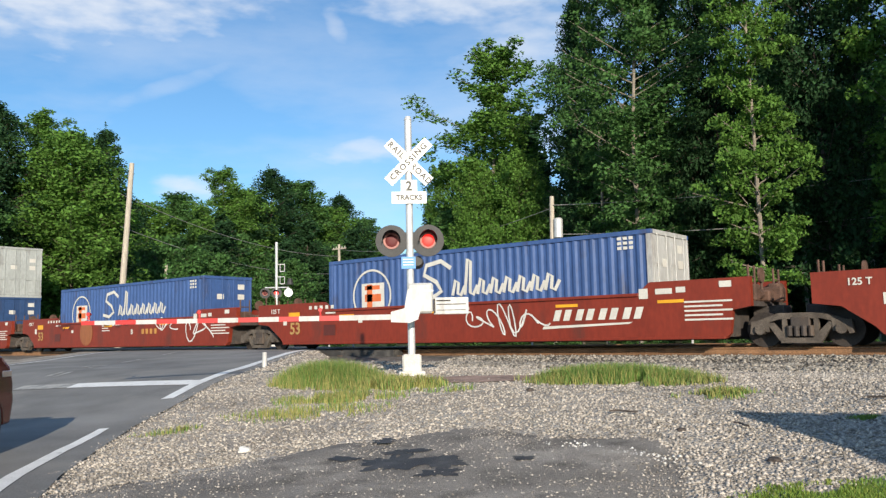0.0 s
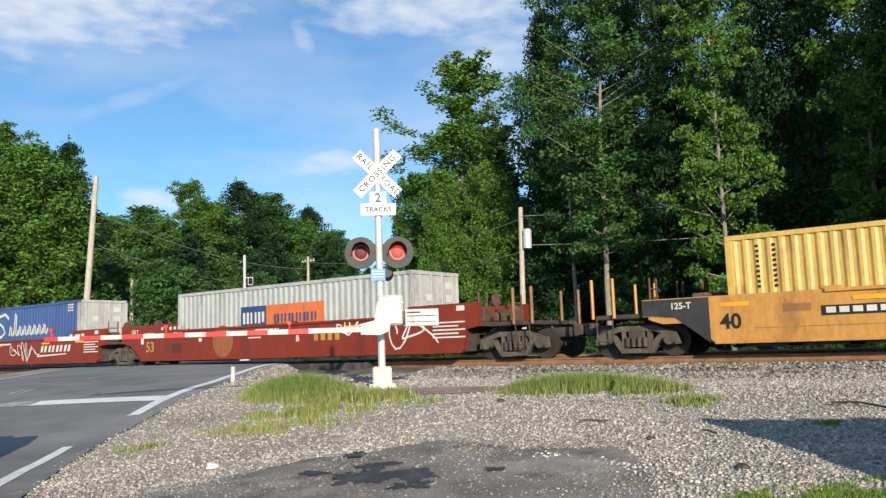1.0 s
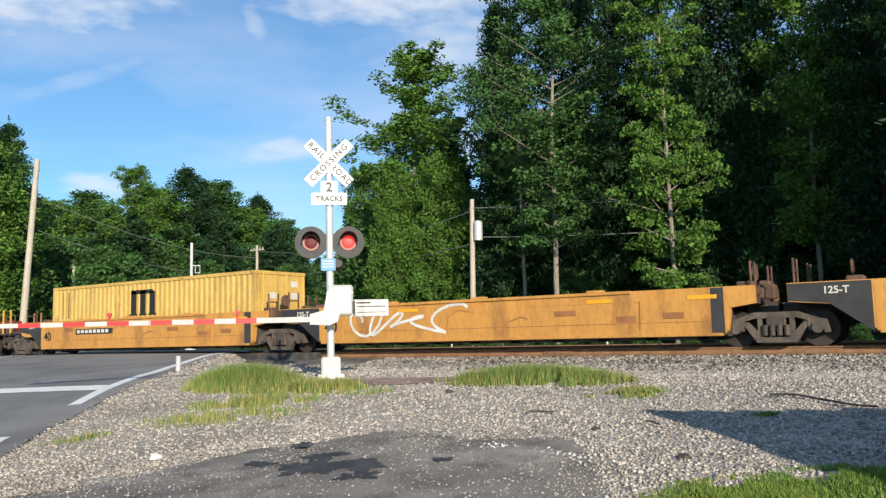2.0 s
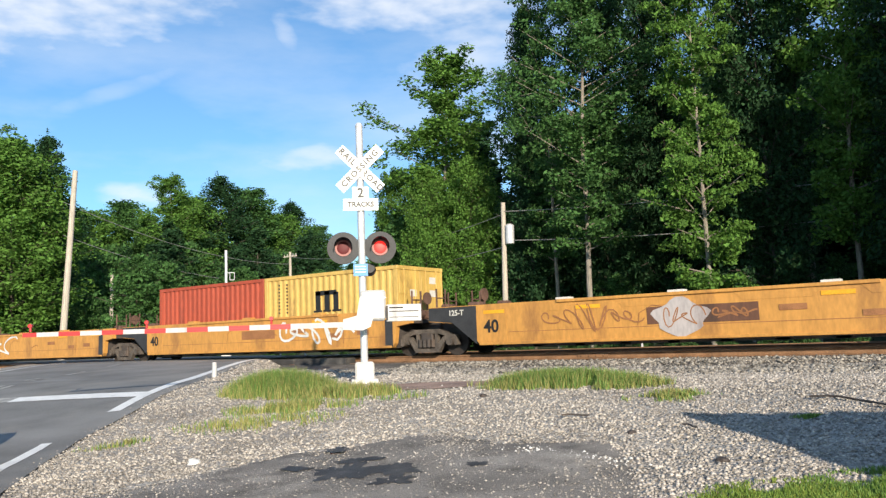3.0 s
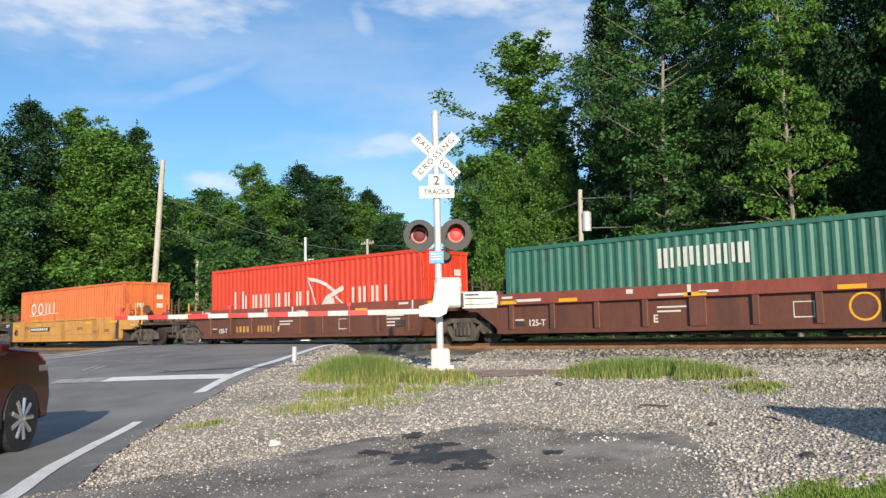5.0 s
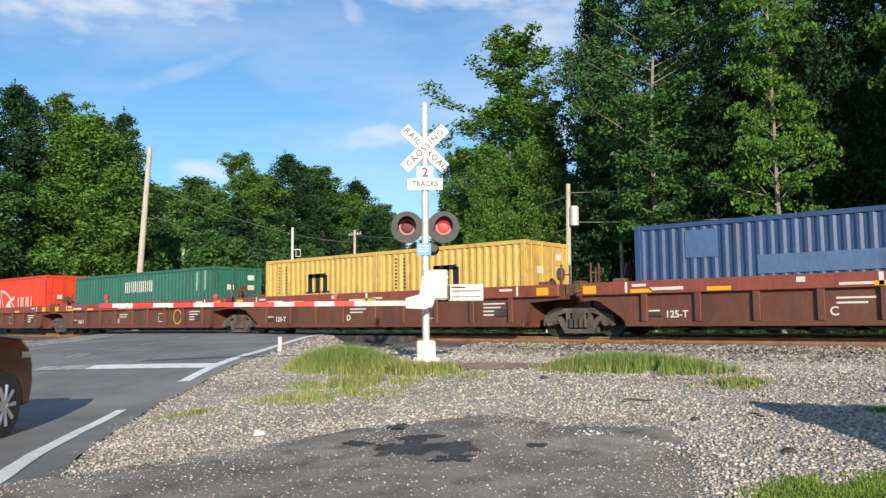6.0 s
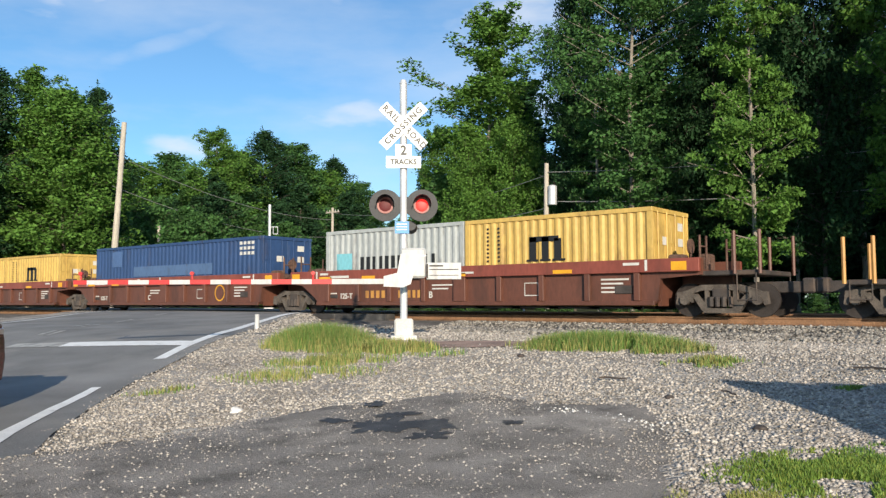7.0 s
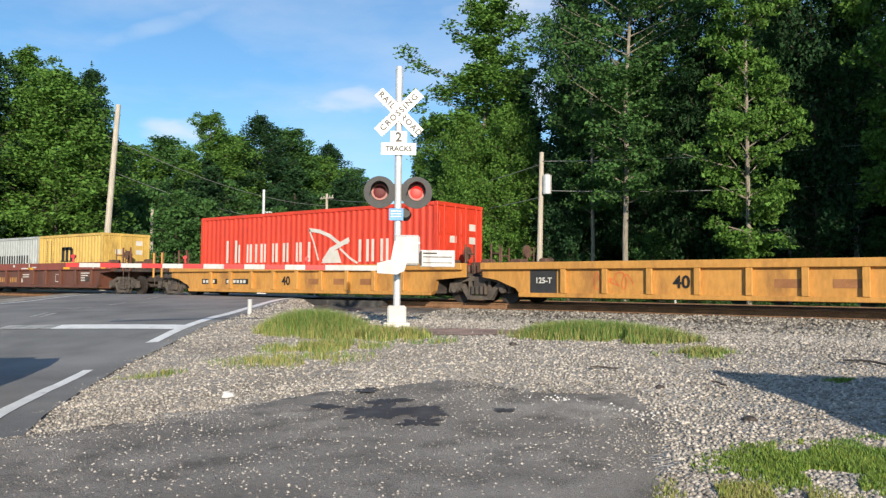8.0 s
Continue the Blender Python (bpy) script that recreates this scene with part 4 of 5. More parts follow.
def big_m(x, w=1.05, z0=1.33, z1=1.96):
    def put(e, L, h):
        t, f = w * .22, .06
        strokes(e, "emblem", MAT["ink"], [bar(x, x + t, z0, z1), bar(x + w * .39, x + w * .39 + t, z0, z1), bar(x + w * .78, x + w * .78 + t, z0, z1 - .05), bar(x, x + w * .92, z1 - .13, z1 + .02),
                                          bar(x - .1, x + t + .06, z0 - f, z0), bar(x + w * .39 - .06, x + w * .39 + t + .06, z0 - f, z0), bar(x + w * .78 - .06, x + w + .12, z0 - f, z0)], NEAR - 0.002)
    return put


YB = "yellow corrugated freight container with a black emblem"
container(20.55, FLOOR, 12.19, STD, BOXES["yellow"], YB, marks_many(big_m(5.3, 1.45, 1.3, 2.2), code_column(.7, MAT["ink"])))
container(52.0, FLOOR, 6.06, STD, BOXES["brown"], "red-brown corrugated twenty-foot freight container")
container(58.12, FLOOR, 6.06, STD, BOXES["yellow"], YB, marks_many(big_m(2.5), code_column(.7, MAT["ink"])))


def round_emblem(e, L, h):
    w = MAT["plate"]
    pcs = []
    for cx in (1.75, 2.65):
        pcs += ribbon([(cx + .27 * math.cos(a), 1.85 + .27 * math.sin(a)) for a in np.linspace(0, 2 * math.pi, 17)], .14)
    pcs += [bar(3.3, 3.46, 1.6, 2.15), bar(3.70, 3.86, 1.6, 2.12), bar(4.28, 4.43, 1.62, 2.2)]
    pcs += ribbon([(1.1, 1.5), (2, 1.47), (3, 1.52), (3.9, 1.56), (4.85, 1.56)], .045)
    strokes(e, "emblem", w, pcs, NEAR - .002)


container(83.4, FLOOR, 12.19, HIGH, BOXES["orange"], "orange corrugated freight container with a white emblem", round_emblem)
# ribbed brown 40-foot wells
BP = 15.66
BT = 101.3
for k, c in enumerate("FEDCB"):
    well_car(BT + k * BP, BT + (k + 1) * BP, "brown", "dark brown ribbed steel well car with a red top chord", brown_marks(c), (k == 0, k == 4))
for k in range(6):
    truck(BT + k * BP)
container(103.1, FLOOR, 12.19, HIGH, BOXES["red"], "bright red corrugated freight container with a white emblem", sled)
container(118.75, FLOOR, 12.19, STD, BOXES["green"], "dark green corrugated freight container with white marks",
          marks_many(emblem(4.96, 1.66, .52, 7, .355, MAT["plate"], .22), plates(10.9, 1.6, .07, .8, MAT["plate"]), plates(11.5, 1.6, .06, .85, MAT["plate"])))
container(134.4, FLOOR, 6.06, STD, BOXES["yellow"], YB, marks_many(big_m(2.5), code_column(.8, MAT["ink"])))
container(140.52, FLOOR, 6.06, STD, BOXES["yellow"], YB, marks_many(big_m(2.5), code_column(.8, MAT["ink"])))
container(150.1, FLOOR + .07, 12.19, STD, BOXES["darkblue"], "navy blue corrugated freight container with faded patches",
          marks_many(plates(1.4, 1.68, .85, .7, paint("faded_blue", (.07, .13, .27))), plates(3.2, 1.2, 5.8, .45, paint("faded_blue_patch", (.08, .14, .26))),
                     lambda e, L, h: strokes(e, "code_mark", MAT["plate"], [bar(10.75 + (j % 4) * .24, 10.92 + (j % 4) * .24, 2.3 - (j // 4) * .2, 2.42 - (j // 4) * .2) for j in range(12)], NEAR - .002, small=True)))
container(165.72, FLOOR, 6.06, STD, BOXES["grey"], "pale grey corrugated freight container with a teal star panel",
          marks_many(plates(.53, 1.24, .75, .55, paint("teal_panel", (.2, .5, .56))), emblem(1.67, 1.22, .43, 6, .56, MAT["ink"], .2)))
container(171.84, FLOOR, 6.06, STD, BOXES["yellow"], YB, marks_many(big_m(2.3), code_column(.8, MAT["ink"])))
# ribbed yellow 40-foot wells
GP = 15.7
GT = 183.5
for k in range(3):
    well_car(GT + k * GP, GT + (k + 1) * GP, "gold", "yellow ribbed steel well car" if k == 0 else "empty yellow ribbed steel well car", gold_marks(k == 0), (k == 0, k == 2))
for k in range(4):
    truck(GT + k * GP)
container(185.45, FLOOR, 12.19, HIGH, BOXES["red"], "bright red corrugated freight container with a white emblem", sled)


# ---- crossing signal ----
MAST = (-9.70, 11.11)
FACE = math.degrees(math.atan2(ROAD_U.y, ROAD_U.x)) - 90     # turn of a thing whose -y side faces traffic on the road
def lens_unit(parent, x, z, lit):
    hd = part("lamp_backing", rod(bmesh.new(), (x, -.03, z), (x, 0.0, z), .295, seg=36), MAT["black"], parent, "round black backing plate")
    part("lamp_housing", rod(bmesh.new(), (x, 0, z), (x, .22, z), .17, .12, seg=20), MAT["black"], hd)
    bm = bmesh.new()
    a_ = np.linspace(-0.15, math.pi + 0.15, 18)
    front = [bm.verts.new((x + .165 * math.cos(a), -.36 + .12 * (1 - math.sin(a)), z + .165 * math.sin(a))) for a in a_]
    back = [bm.verts.new((x + .165 * math.cos(a), -.03, z + .165 * math.sin(a))) for a in a_]
    for i in range(len(a_) - 1):
        bm.faces.new((front[i], front[i + 1], back[i + 1], back[i]))
    bmesh.ops.solidify(bm, geom=bm.faces[:], thickness=.008)
    part("visor", bm, MAT["black"], hd)
    bm = bmesh.new()
    bmesh.ops.create_uvsphere(bm, u_segments=24, v_segments=10, radius=.142, matrix=Matrix.LocRotScale((x, -.03, z), None, (1, .25, 1)))
    part("lens", bm, MAT["lens_on"] if lit else MAT["lens_off"], hd, smooth=True)
    # ring painted pale as the sunlit rim of the lens
    part("lens_ring", rod(bmesh.new(), (x, -.05, z), (x, -.028, z), .151, seg=28), MAT["pink"], hd)


def crossing_signal(x, y, ground_z, turn, gate=True, group="crossing signals"):
    e = thing("crossing_signal", "white railroad crossing signal with crossbuck, red lamps and lowered striped gate" if gate else "railroad crossing signal with red lamps beyond the tracks",
              "crossing signal", group, pose(x, y, ground_z, 0, 0, turn))
    bm = boxes((-.24, .24, -.24, .24, -.2, .10), bevel=.02)
    box(bm, -.17, .17, -.17, .17, .08, .40, bevel=.03)
    part("base", bm, MAT["concrete"], e, "whitened concrete base")
    part("mast", rod(bmesh.new(), (0, 0, .35), (0, 0, 4.76), .066, seg=20), MAT["galv"], e, "grey metal mast", smooth=False)
    part("finial", rod(bmesh.new(), (0, 0, 4.74), (0, 0, 4.81), .075, .05, seg=16), MAT["galv"], e)
    zc = 3.93
    for s, words, sz in ((-1, "CROSSING", .155), (1, "RAILROAD", .155)):
        yb = -.10 if s < 0 else -.085
        bm = boxes((-.535, .535, yb - .004, yb, -.105, .105), bevel=.0)
        bl = part("crossbuck_blade", bm, MAT["signwhite"], e)
        bl.matrix_basis = pose(0, 0, zc, 0, 45 * s, 0)
        if s > 0:
            lettering("RAIL", sz, pose(-.32, yb - .006, 0, 90, 0, 0), MAT["ink"], "lettering", bl, space=1.25)
            lettering("ROAD", sz, pose(.32, yb - .006, 0, 90, 0, 0), MAT["ink"], "lettering", bl, space=1.2)
        else:
            lettering(words, sz, pose(0, yb - .006, 0, 90, 0, 0), MAT["ink"], "lettering", bl, space=1.3)
    cs = part("count_sign", boxes((-.15, .15, -.10, -.095, zc - .64, zc - .34), (-.32, .32, -.101, -.096, zc - .78, zc - .56), bevel=0), MAT["signwhite"], e)
    lettering("2", .24, pose(0, -.106, zc - .46, 90), MAT["ink"], "lettering", cs)
    lettering("TRACKS", .13, pose(0, -.106, zc - .67, 90), MAT["ink"], "lettering", cs)
    zl = 2.47
    part("crossarm", rod(bmesh.new(), (-.42, .05, zl), (.42, .05, zl), .035, seg=10), MAT["galv"], e)
    part("junction_box", boxes((-.11, .11, -.02, .14, zl - .14, zl + .16), bevel=.02), MAT["black"], e)
    lens_unit(e, -.335, zl, False)
    lens_unit(e, .335, zl, True)
    if not gate:
        return e
    part("blue_sign", boxes((-.16, .10, -.09, -.08, zl - .52, zl - .30)), MAT["blue_sign"], e, "small blue notice with white bars")
    strokes(e, "notice_bars", MAT["plate"], [bar(-.13, .06, zl - .36 - k * .05, zl - .34 - k * .05) for k in range(3)], -.091, small=True)
    rear = rod(bmesh.new(), (.14, .12, zl - .36), (.14, .34, zl - .38), .09, .12, seg=16)
    part("rear_lamp", rear, MAT["black"], e)
    # gate mechanism on the mast: the case, the drooping arm support and the counterweight
    bm = boxes((-.06, .40, -.34, .12, 1.13, 1.67), bevel=.035)
    mech = part("gate_mechanism", bm, MAT["white"], e, "white painted metal mechanism case")
    part("lid_seam", boxes((-.065, .405, -.346, -.30, 1.52, 1.535), (.13, .16, -.35, -.33, 1.2, 1.6)), MAT["galv"], mech)
    bm = bmesh.new()
    prism(bm, [(-.36, .98), (-.36, 1.16), (-.12, 1.22), (-.06, 1.55), (.12, 1.6), (.2, 1.3), (.12, 1.02), (-.02, .96)], -.46, -.36)
    part("arm_support", bm, MAT["white"], e)
    bm = boxes((.40, 1.02, -.44, -.36, 1.10, 1.40), bevel=.01)
    cw = part("counterweight", bm, MAT["white"], e)
    part("counterweight_label", boxes((.45, .97, -.446, -.439, 1.27, 1.285), (.45, .7, -.446, -.439, 1.33, 1.355), (.45, .97, -.446, -.439, 1.17, 1.18), (.40, .43, -.446, -.439, 1.12, 1.38)), MAT["steel"], cw)
    arm_z, end = 1.07, -5.72
    edges = [-.36, -1.27]
    while edges[-1] > end:
        edges.append(max(end, edges[-1] - .352))
    for k, (x0, x1) in enumerate(zip(edges, edges[1:])):
        h0 = .047 - .012 * -x0 / 5.7
        part("gate_arm_section", boxes((x1, x0, -.43, -.40, arm_z - h0, arm_z + h0)), MAT["red_reflect"] if k % 2 else MAT["arm_white"], e)
    for x in (-5.6, -3.7, -1.6):
        bm = rod(bmesh.new(), (x, -.415, arm_z + .05), (x, -.415, arm_z + .12), .02, seg=10)
        rod(bm, (x, -.45, arm_z + .15), (x, -.38, arm_z + .15), .035, seg=12)
        part("gate_lamp", bm, MAT["red_reflect"], e)
    return e


crossing_signal(MAST[0], MAST[1], height(*MAST) - .02, FACE)


def far_signal(x, y, z):
    """The signal for the other direction, seen from behind."""
    e = thing("crossing_signal", "railroad crossing signal with red lamp beyond the tracks, seen from behind", "crossing signal", "crossing signals", pose(x, y, z, 0, 0, FACE))
    part("base", boxes((-.25, .25, -.25, .25, -.1, .2), bevel=.02), MAT["concrete"], e)
    part("mast", rod(bmesh.new(), (0, 0, .1), (0, 0, 5.85), .075, seg=14), MAT["galv"], e)
    zl = 3.0
    part("crossarm", rod(bmesh.new(), (-.65, .05, zl + .3), (.7, .05, zl + .3), .035, seg=8), MAT["galv"], e)
    lens_unit(e, -.62, zl, False)
    lens_unit(e, .0, zl, True)
    bm = rod(bmesh.new(), (.68, -.1, zl), (.68, .12, zl), .24, .2, seg=20)
    part("lamp_back", bm, MAT["galv"], e, "pale metal lamp housing")
    part("bell", rod(bmesh.new(), (.75, 0, zl + .45), (.75, 0, zl + .8), .2, .1, seg=14), MAT["black"], e)
    for zz in (4.6, 3.9):
        bm = bmesh.new()
        rod(bm, (0, 0, zz), (.45, 0, zz), .02, seg=6)
        rod(bm, (.45, 0, zz), (.45, 0, zz - .4), .02, seg=6)
        rod(bm, (.2, 0, zz - .4), (.45, 0, zz - .4), .02, seg=6)
        rod(bm, (.2, 0, zz), (.2, 0, zz - .4), .02, seg=6)
        part("bracket", bm, MAT["galv"], e)
    return e


FAR_SIGNAL = (46 * math.sin(radians(-50.5)), 46 * math.cos(radians(-50.5)))
far_signal(FAR_SIGNAL[0], FAR_SIGNAL[1], height(*FAR_SIGNAL))

post = (-15.6, 12.5)
mk = thing("marker_post", "short white roadside marker post", "marker post", m=pose(post[0], post[1], height(*post)))
part("post", rod(bmesh.new(), (0, 0, 0), (0, 0, .36), .06, .055, seg=12), MAT["white"], mk)


for px, py in ((-11.12, 27.8), (-17.8, 27.8), (-28.0, 27.8), (-29.7, 27.8), (-43.8, 27.8)):
    mk = thing("marker_post", "short white marker post beyond the second track", "marker post", "trackside marker posts", pose(px, py, height(px, py) - .05))
    part("post", rod(bmesh.new(), (0, 0, 0), (0, 0, .62), .045, .04, seg=8), MAT["white"], mk)


# ---- poles and wires ----
def pole(x, y, h, lean=0.0, transformer=False, arms=0, r=.15):
    e = thing("utility_pole", "weathered wooden utility pole among the trees", "utility pole", "utility poles", pose(x, y, height(x, y) - .2, -.63 * lean, .78 * lean, 0))
    part("shaft", rod(bmesh.new(), (0, 0, 0), (0, 0, h), r * 1.15, r * .8, seg=12), MAT["wood"], e)
    for k in range(arms):
        part("crossarm", boxes((-.9, .9, -.06, .06, h - .5 - k * .7, h - .38 - k * .7)), MAT["wood"], e)
        bm = bmesh.new()
        for x_ in (-.8, -.4, .4, .8):
            rod(bm, (x_, 0, h - .38 - k * .7), (x_, 0, h - .2 - k * .7), .035, seg=8)
        part("insulators", bm, MAT["concrete"], e)
    if transformer:
        bm = rod(bmesh.new(), (.38, 0, h - 2.3), (.38, 0, h - 1.3), .24, seg=18)
        rod(bm, (.38, 0, h - 1.3), (.38, 0, h - 1.22), .25, .14, seg=18)
        part("transformer", bm, MAT["galv"], e, "grey transformer can")
    return e


def polar(az, d):
    a = radians(az)
    return d * math.sin(a), d * math.cos(a)


POLE_L = polar(-60.75, 58)
POLE_3 = polar(-46.15, 80)
POLE_R = polar(-31.1, 44)
POLE_1 = polar(-57.8, 70)
pole(*POLE_L, 12.7, 3.2, r=.2)
pole(*POLE_3, 10.1, 0, arms=1)
pole(*POLE_R, 8.4, 1, transformer=True)
pole(*POLE_1, 7.2)


def wire(a, b, sag):
    cu = bpy.data.curves.new("wire", 'CURVE')
    cu.dimensions, cu.bevel_depth, cu.bevel_resolution = '3D', .022, 1
    sp = cu.splines.new('POLY')
    sp.points.add(24)
    for i in range(25):
        u = i / 24
        p = Vector(a).lerp(Vector(b), u)
        sp.points[i].co = (p.x, p.y, p.z - sag * 4 * u * (1 - u), 1)
    cu.materials.append(MAT["wire"])
    tagged(new("overhead_wire", cu), "thin grey overhead wire between utility poles", "wire", "overhead wires")


wire((*POLE_L, 11.2), (*POLE_3, 9.2), 1.0)
wire((*POLE_L, 9.0), (*POLE_3, 7.5), 1.0)
wire((*POLE_3, 9.9), (*POLE_R, 8.0), 1.0)
wire((*POLE_3, 7.6), (*POLE_R, 6.2), 0.6)
wire((*POLE_R, 8.2), (14, 42, 9.5), 1.0)
wire((*POLE_R, 6.6), (14, 42, 7.6), 1.0)


# ---- trees ----
def leaf_material(name, color, var):
    return material(name, color, rough=0.7, gloss=0.2, var=var, scale=0.35, fine=2.0, island=1.4, translucent=0.3)


LEAVES = [leaf_material("leaves_deep_green", (0.031, 0.080, 0.030), .6), leaf_material("leaves_mid_green", (0.070, 0.160, 0.044), .55), leaf_material("leaves_light_green", (0.112, 0.228, 0.042), .45)]


def tree_meshes(seed, h, r, crown_from, n_limb, n_leaf, size, top=2.0, flat=.4, ragged=.25):
    """A trunk with limbs and twigs, and flat sprays of small leaves set along the outer half of each limb."""
    rg = np.random.RandomState(seed)
    bm = bmesh.new()
    lean = rg.uniform(-.03, .03, 2) * h
    steps = 7
    pts = [Vector((lean[0] * (k / steps) ** 2 + rg.uniform(-.08, .08), lean[1] * (k / steps) ** 2 + rg.uniform(-.08, .08), h * .95 * k / steps)) for k in range(steps + 1)]
    tr = .0052 * h + .035
    for k in range(steps):
        rod(bm, pts[k], pts[k + 1], tr * (1 - k / steps * .9), tr * (1 - (k + 1) / steps * .9), seg=7)
    sprays = []
    for k in range(n_limb):
        t = (k + rg.uniform(0, 1)) / n_limb
        u = crown_from + (1 - crown_from) * t * .96
        f = min(steps - 1, int(u / .95 * steps))
        base = pts[f].lerp(pts[f + 1], min(1, max(0, u / .95 * steps - f)))
        wide = (.6 + .4 * min(1, t / .25)) * max(.02, 1 - t ** top) ** .55 * (1 + ragged * math.sin(t * 11 + seed) * .6)
        reach = max(.35, r * wide * rg.uniform(1 - 1.6 * ragged, 1 + .6 * ragged))
        az = k * 2.4 + rg.uniform(-.6, .6)
        out = Vector((math.cos(az), math.sin(az), 0))
        side = Vector((-out.y, out.x, 0))
        rise = rg.uniform(.05, .45) + .5 * t
        tip = base + out * reach + Vector((0, 0, reach * rise))
        rod(bm, base, tip, tr * .26 * (1.1 - u * .7), .012, seg=4)
        for q, fr in enumerate((.28, .45, .62, .78, .9, 1.0)):
            c = base.lerp(tip, fr) + side * reach * rg.uniform(-.34, .34) * fr + Vector((0, 0, rg.uniform(-.12, .10) * reach))
            if q in (2, 4):
                rod(bm, base.lerp(tip, fr - .2), c, tr * .09, .008, seg=3)
            sprays.append((c, (.13 * r + .12) * rg.uniform(.6, 1.35) * (.75 + .4 * wide)))
    for k in range(5):
        sprays.append((pts[-1] + Vector((rg.uniform(-.3, .3), rg.uniform(-.3, .3), .012 * h * k)), .11 * r * (1.2 - .15 * k)))
    wood = bpy.data.meshes.new("trunk")
    bm.to_mesh(wood)
    bm.free()
    C = np.array([c[:] for c, _ in sprays])
    rad = np.array([q for _, q in sprays])
    pick = rg.choice(len(C), n_leaf, p=rad ** 2 / (rad ** 2).sum())
    d = rg.normal(size=(n_leaf, 3))
    d /= np.linalg.norm(d, axis=1)[:, None]
    P = C[pick] + d * (rad[pick] * rg.uniform(.1, 1.1, n_leaf) ** .6)[:, None] * np.array([1, 1, flat])
    P[:, 2] -= .25 * ((P[:, :2] - C[pick][:, :2]) ** 2).sum(1) / rad[pick]
    n = n_leaf
    a = rg.normal(size=(n, 3)) * np.array([1, 1, .55])
    a /= np.linalg.norm(a, axis=1)[:, None]
    b = rg.normal(size=(n, 3)) * np.array([1, 1, .7])
    b -= (a * b).sum(1)[:, None] * a
    b /= np.linalg.norm(b, axis=1)[:, None]
    s = size * rg.uniform(.55, 1.5, n)[:, None]
    # a bent pointed spray: two triangles that share a keel
    v = np.stack([P - a * s, P + b * s * .55 - np.array([0, 0, .2]) * s, P + a * s * 1.1, P - b * s * .55 - np.array([0, 0, .2]) * s], 1).reshape(-1, 3)
    crown = bpy.data.meshes.new("crown")
    crown.vertices.add(4 * n)
    crown.vertices.foreach_set("co", v.ravel())
    crown.loops.add(6 * n)
    base_i = np.arange(n)[:, None] * 4
    crown.loops.foreach_set("vertex_index", (base_i + np.array([0, 1, 2, 0, 2, 3])).ravel())
    crown.polygons.add(2 * n)
    crown.polygons.foreach_set("loop_start", np.arange(2 * n) * 3)
    crown.polygons.foreach_set("loop_total", np.full(2 * n, 3))
    crown.update()
    return wood, crown


KINDS = []
for seed, h, r, cf, nl, nf, sz, lm, bk, top, flat, rag in (
        (1, 20, 3.4, .08, 120, 34000, .105, 0, "bark", 1.9, .8, .22), (2, 22, 3.0, .18, 84, 30000, .105, 2, "pale_bark", 5.0, .7, .4), (3, 18, 3.7, .04, 130, 32000, .12, 1, "bark", 1.8, .8, .2),
        (4, 24, 3.2, .20, 80, 27000, .095, 1, "pale_bark", 3.0, .5, .4), (5, 16, 3.7, .04, 125, 32000, .115, 2, "bark", 2.2, .8, .2), (6, 21, 2.8, .08, 80, 32000, .09, 2, "pale_bark", 2.4, .35, .38),
        (7, 9, 3.4, .04, 46, 6000, .15, 1, "bark", 2.2, .6, .3), (8, 20, 3.3, .08, 70, 9000, .20, 0, "bark", 2.2, .7, .25)):
    wood, crown = tree_meshes(seed, h, r, cf, nl, nf, sz, top, flat, rag)
    wood.materials.append(MAT[bk])
    crown.materials.append(LEAVES[lm])
    KINDS.append((h, r, wood, crown))
TREE_LABELS = ["tall broadleaf tree with dense dark green crown", "slender tall tree with pale trunk and green leaves", "full-crowned broadleaf tree at the forest edge",
               "tall tree with long bare pale trunk", "light green broadleaf tree with wide crown", "narrow bright green tree leafed to the ground", "low leafy understorey tree",
               "dark green forest tree, deep behind or added to shade the edge"]


def tree(x, y, h, kind, rg, widen=1.0):
    H, r, wood, crown = KINDS[kind]
    e = thing("tree", TREE_LABELS[kind], "tree", "forest trees")
    k = h / H
    m = Matrix.LocRotScale((0, 0, 0), Euler((0, 0, rg.uniform(0, 6.28))), (k * widen, k * widen, k))
    share("trunk", wood, e, m)
    share("crown", crown, e, m)
    z = rough_ground(x, y)[2]
    e.matrix_basis = pose(x, y, z - .1)
    return e


def skyline(az):
    pts = ((-90, 13), (-66, 14.6), (-61.5, 14.0), (-60, 10), (-58.5, 9.4), (-57, 9.9), (-55.5, 8.6), (-54, 11.6), (-52.6, 10.2), (-51, 11.6), (-49, 10.6), (-47.5, 8.5), (-46, 9.7), (-44.5, 8.3), (-43, 5.6), (-41, 5.5), (-39.5, 9.5),
           (-38, 13), (-36.5, 14), (-35, 17.5), (-33.2, 19.7), (-31.6, 17.6), (-30.8, 14), (-29.8, 15), (-28.6, 25), (-24, 27), (-21, 24), (-19.5, 30), (-10, 32), (40, 30))
    for (a0, e0), (a1, e1) in zip(pts, pts[1:]):
        if a0 <= az <= a1:
            return e0 + (e1 - e0) * (az - a0) / (a1 - a0)
    return 20


rg = random.Random(12)
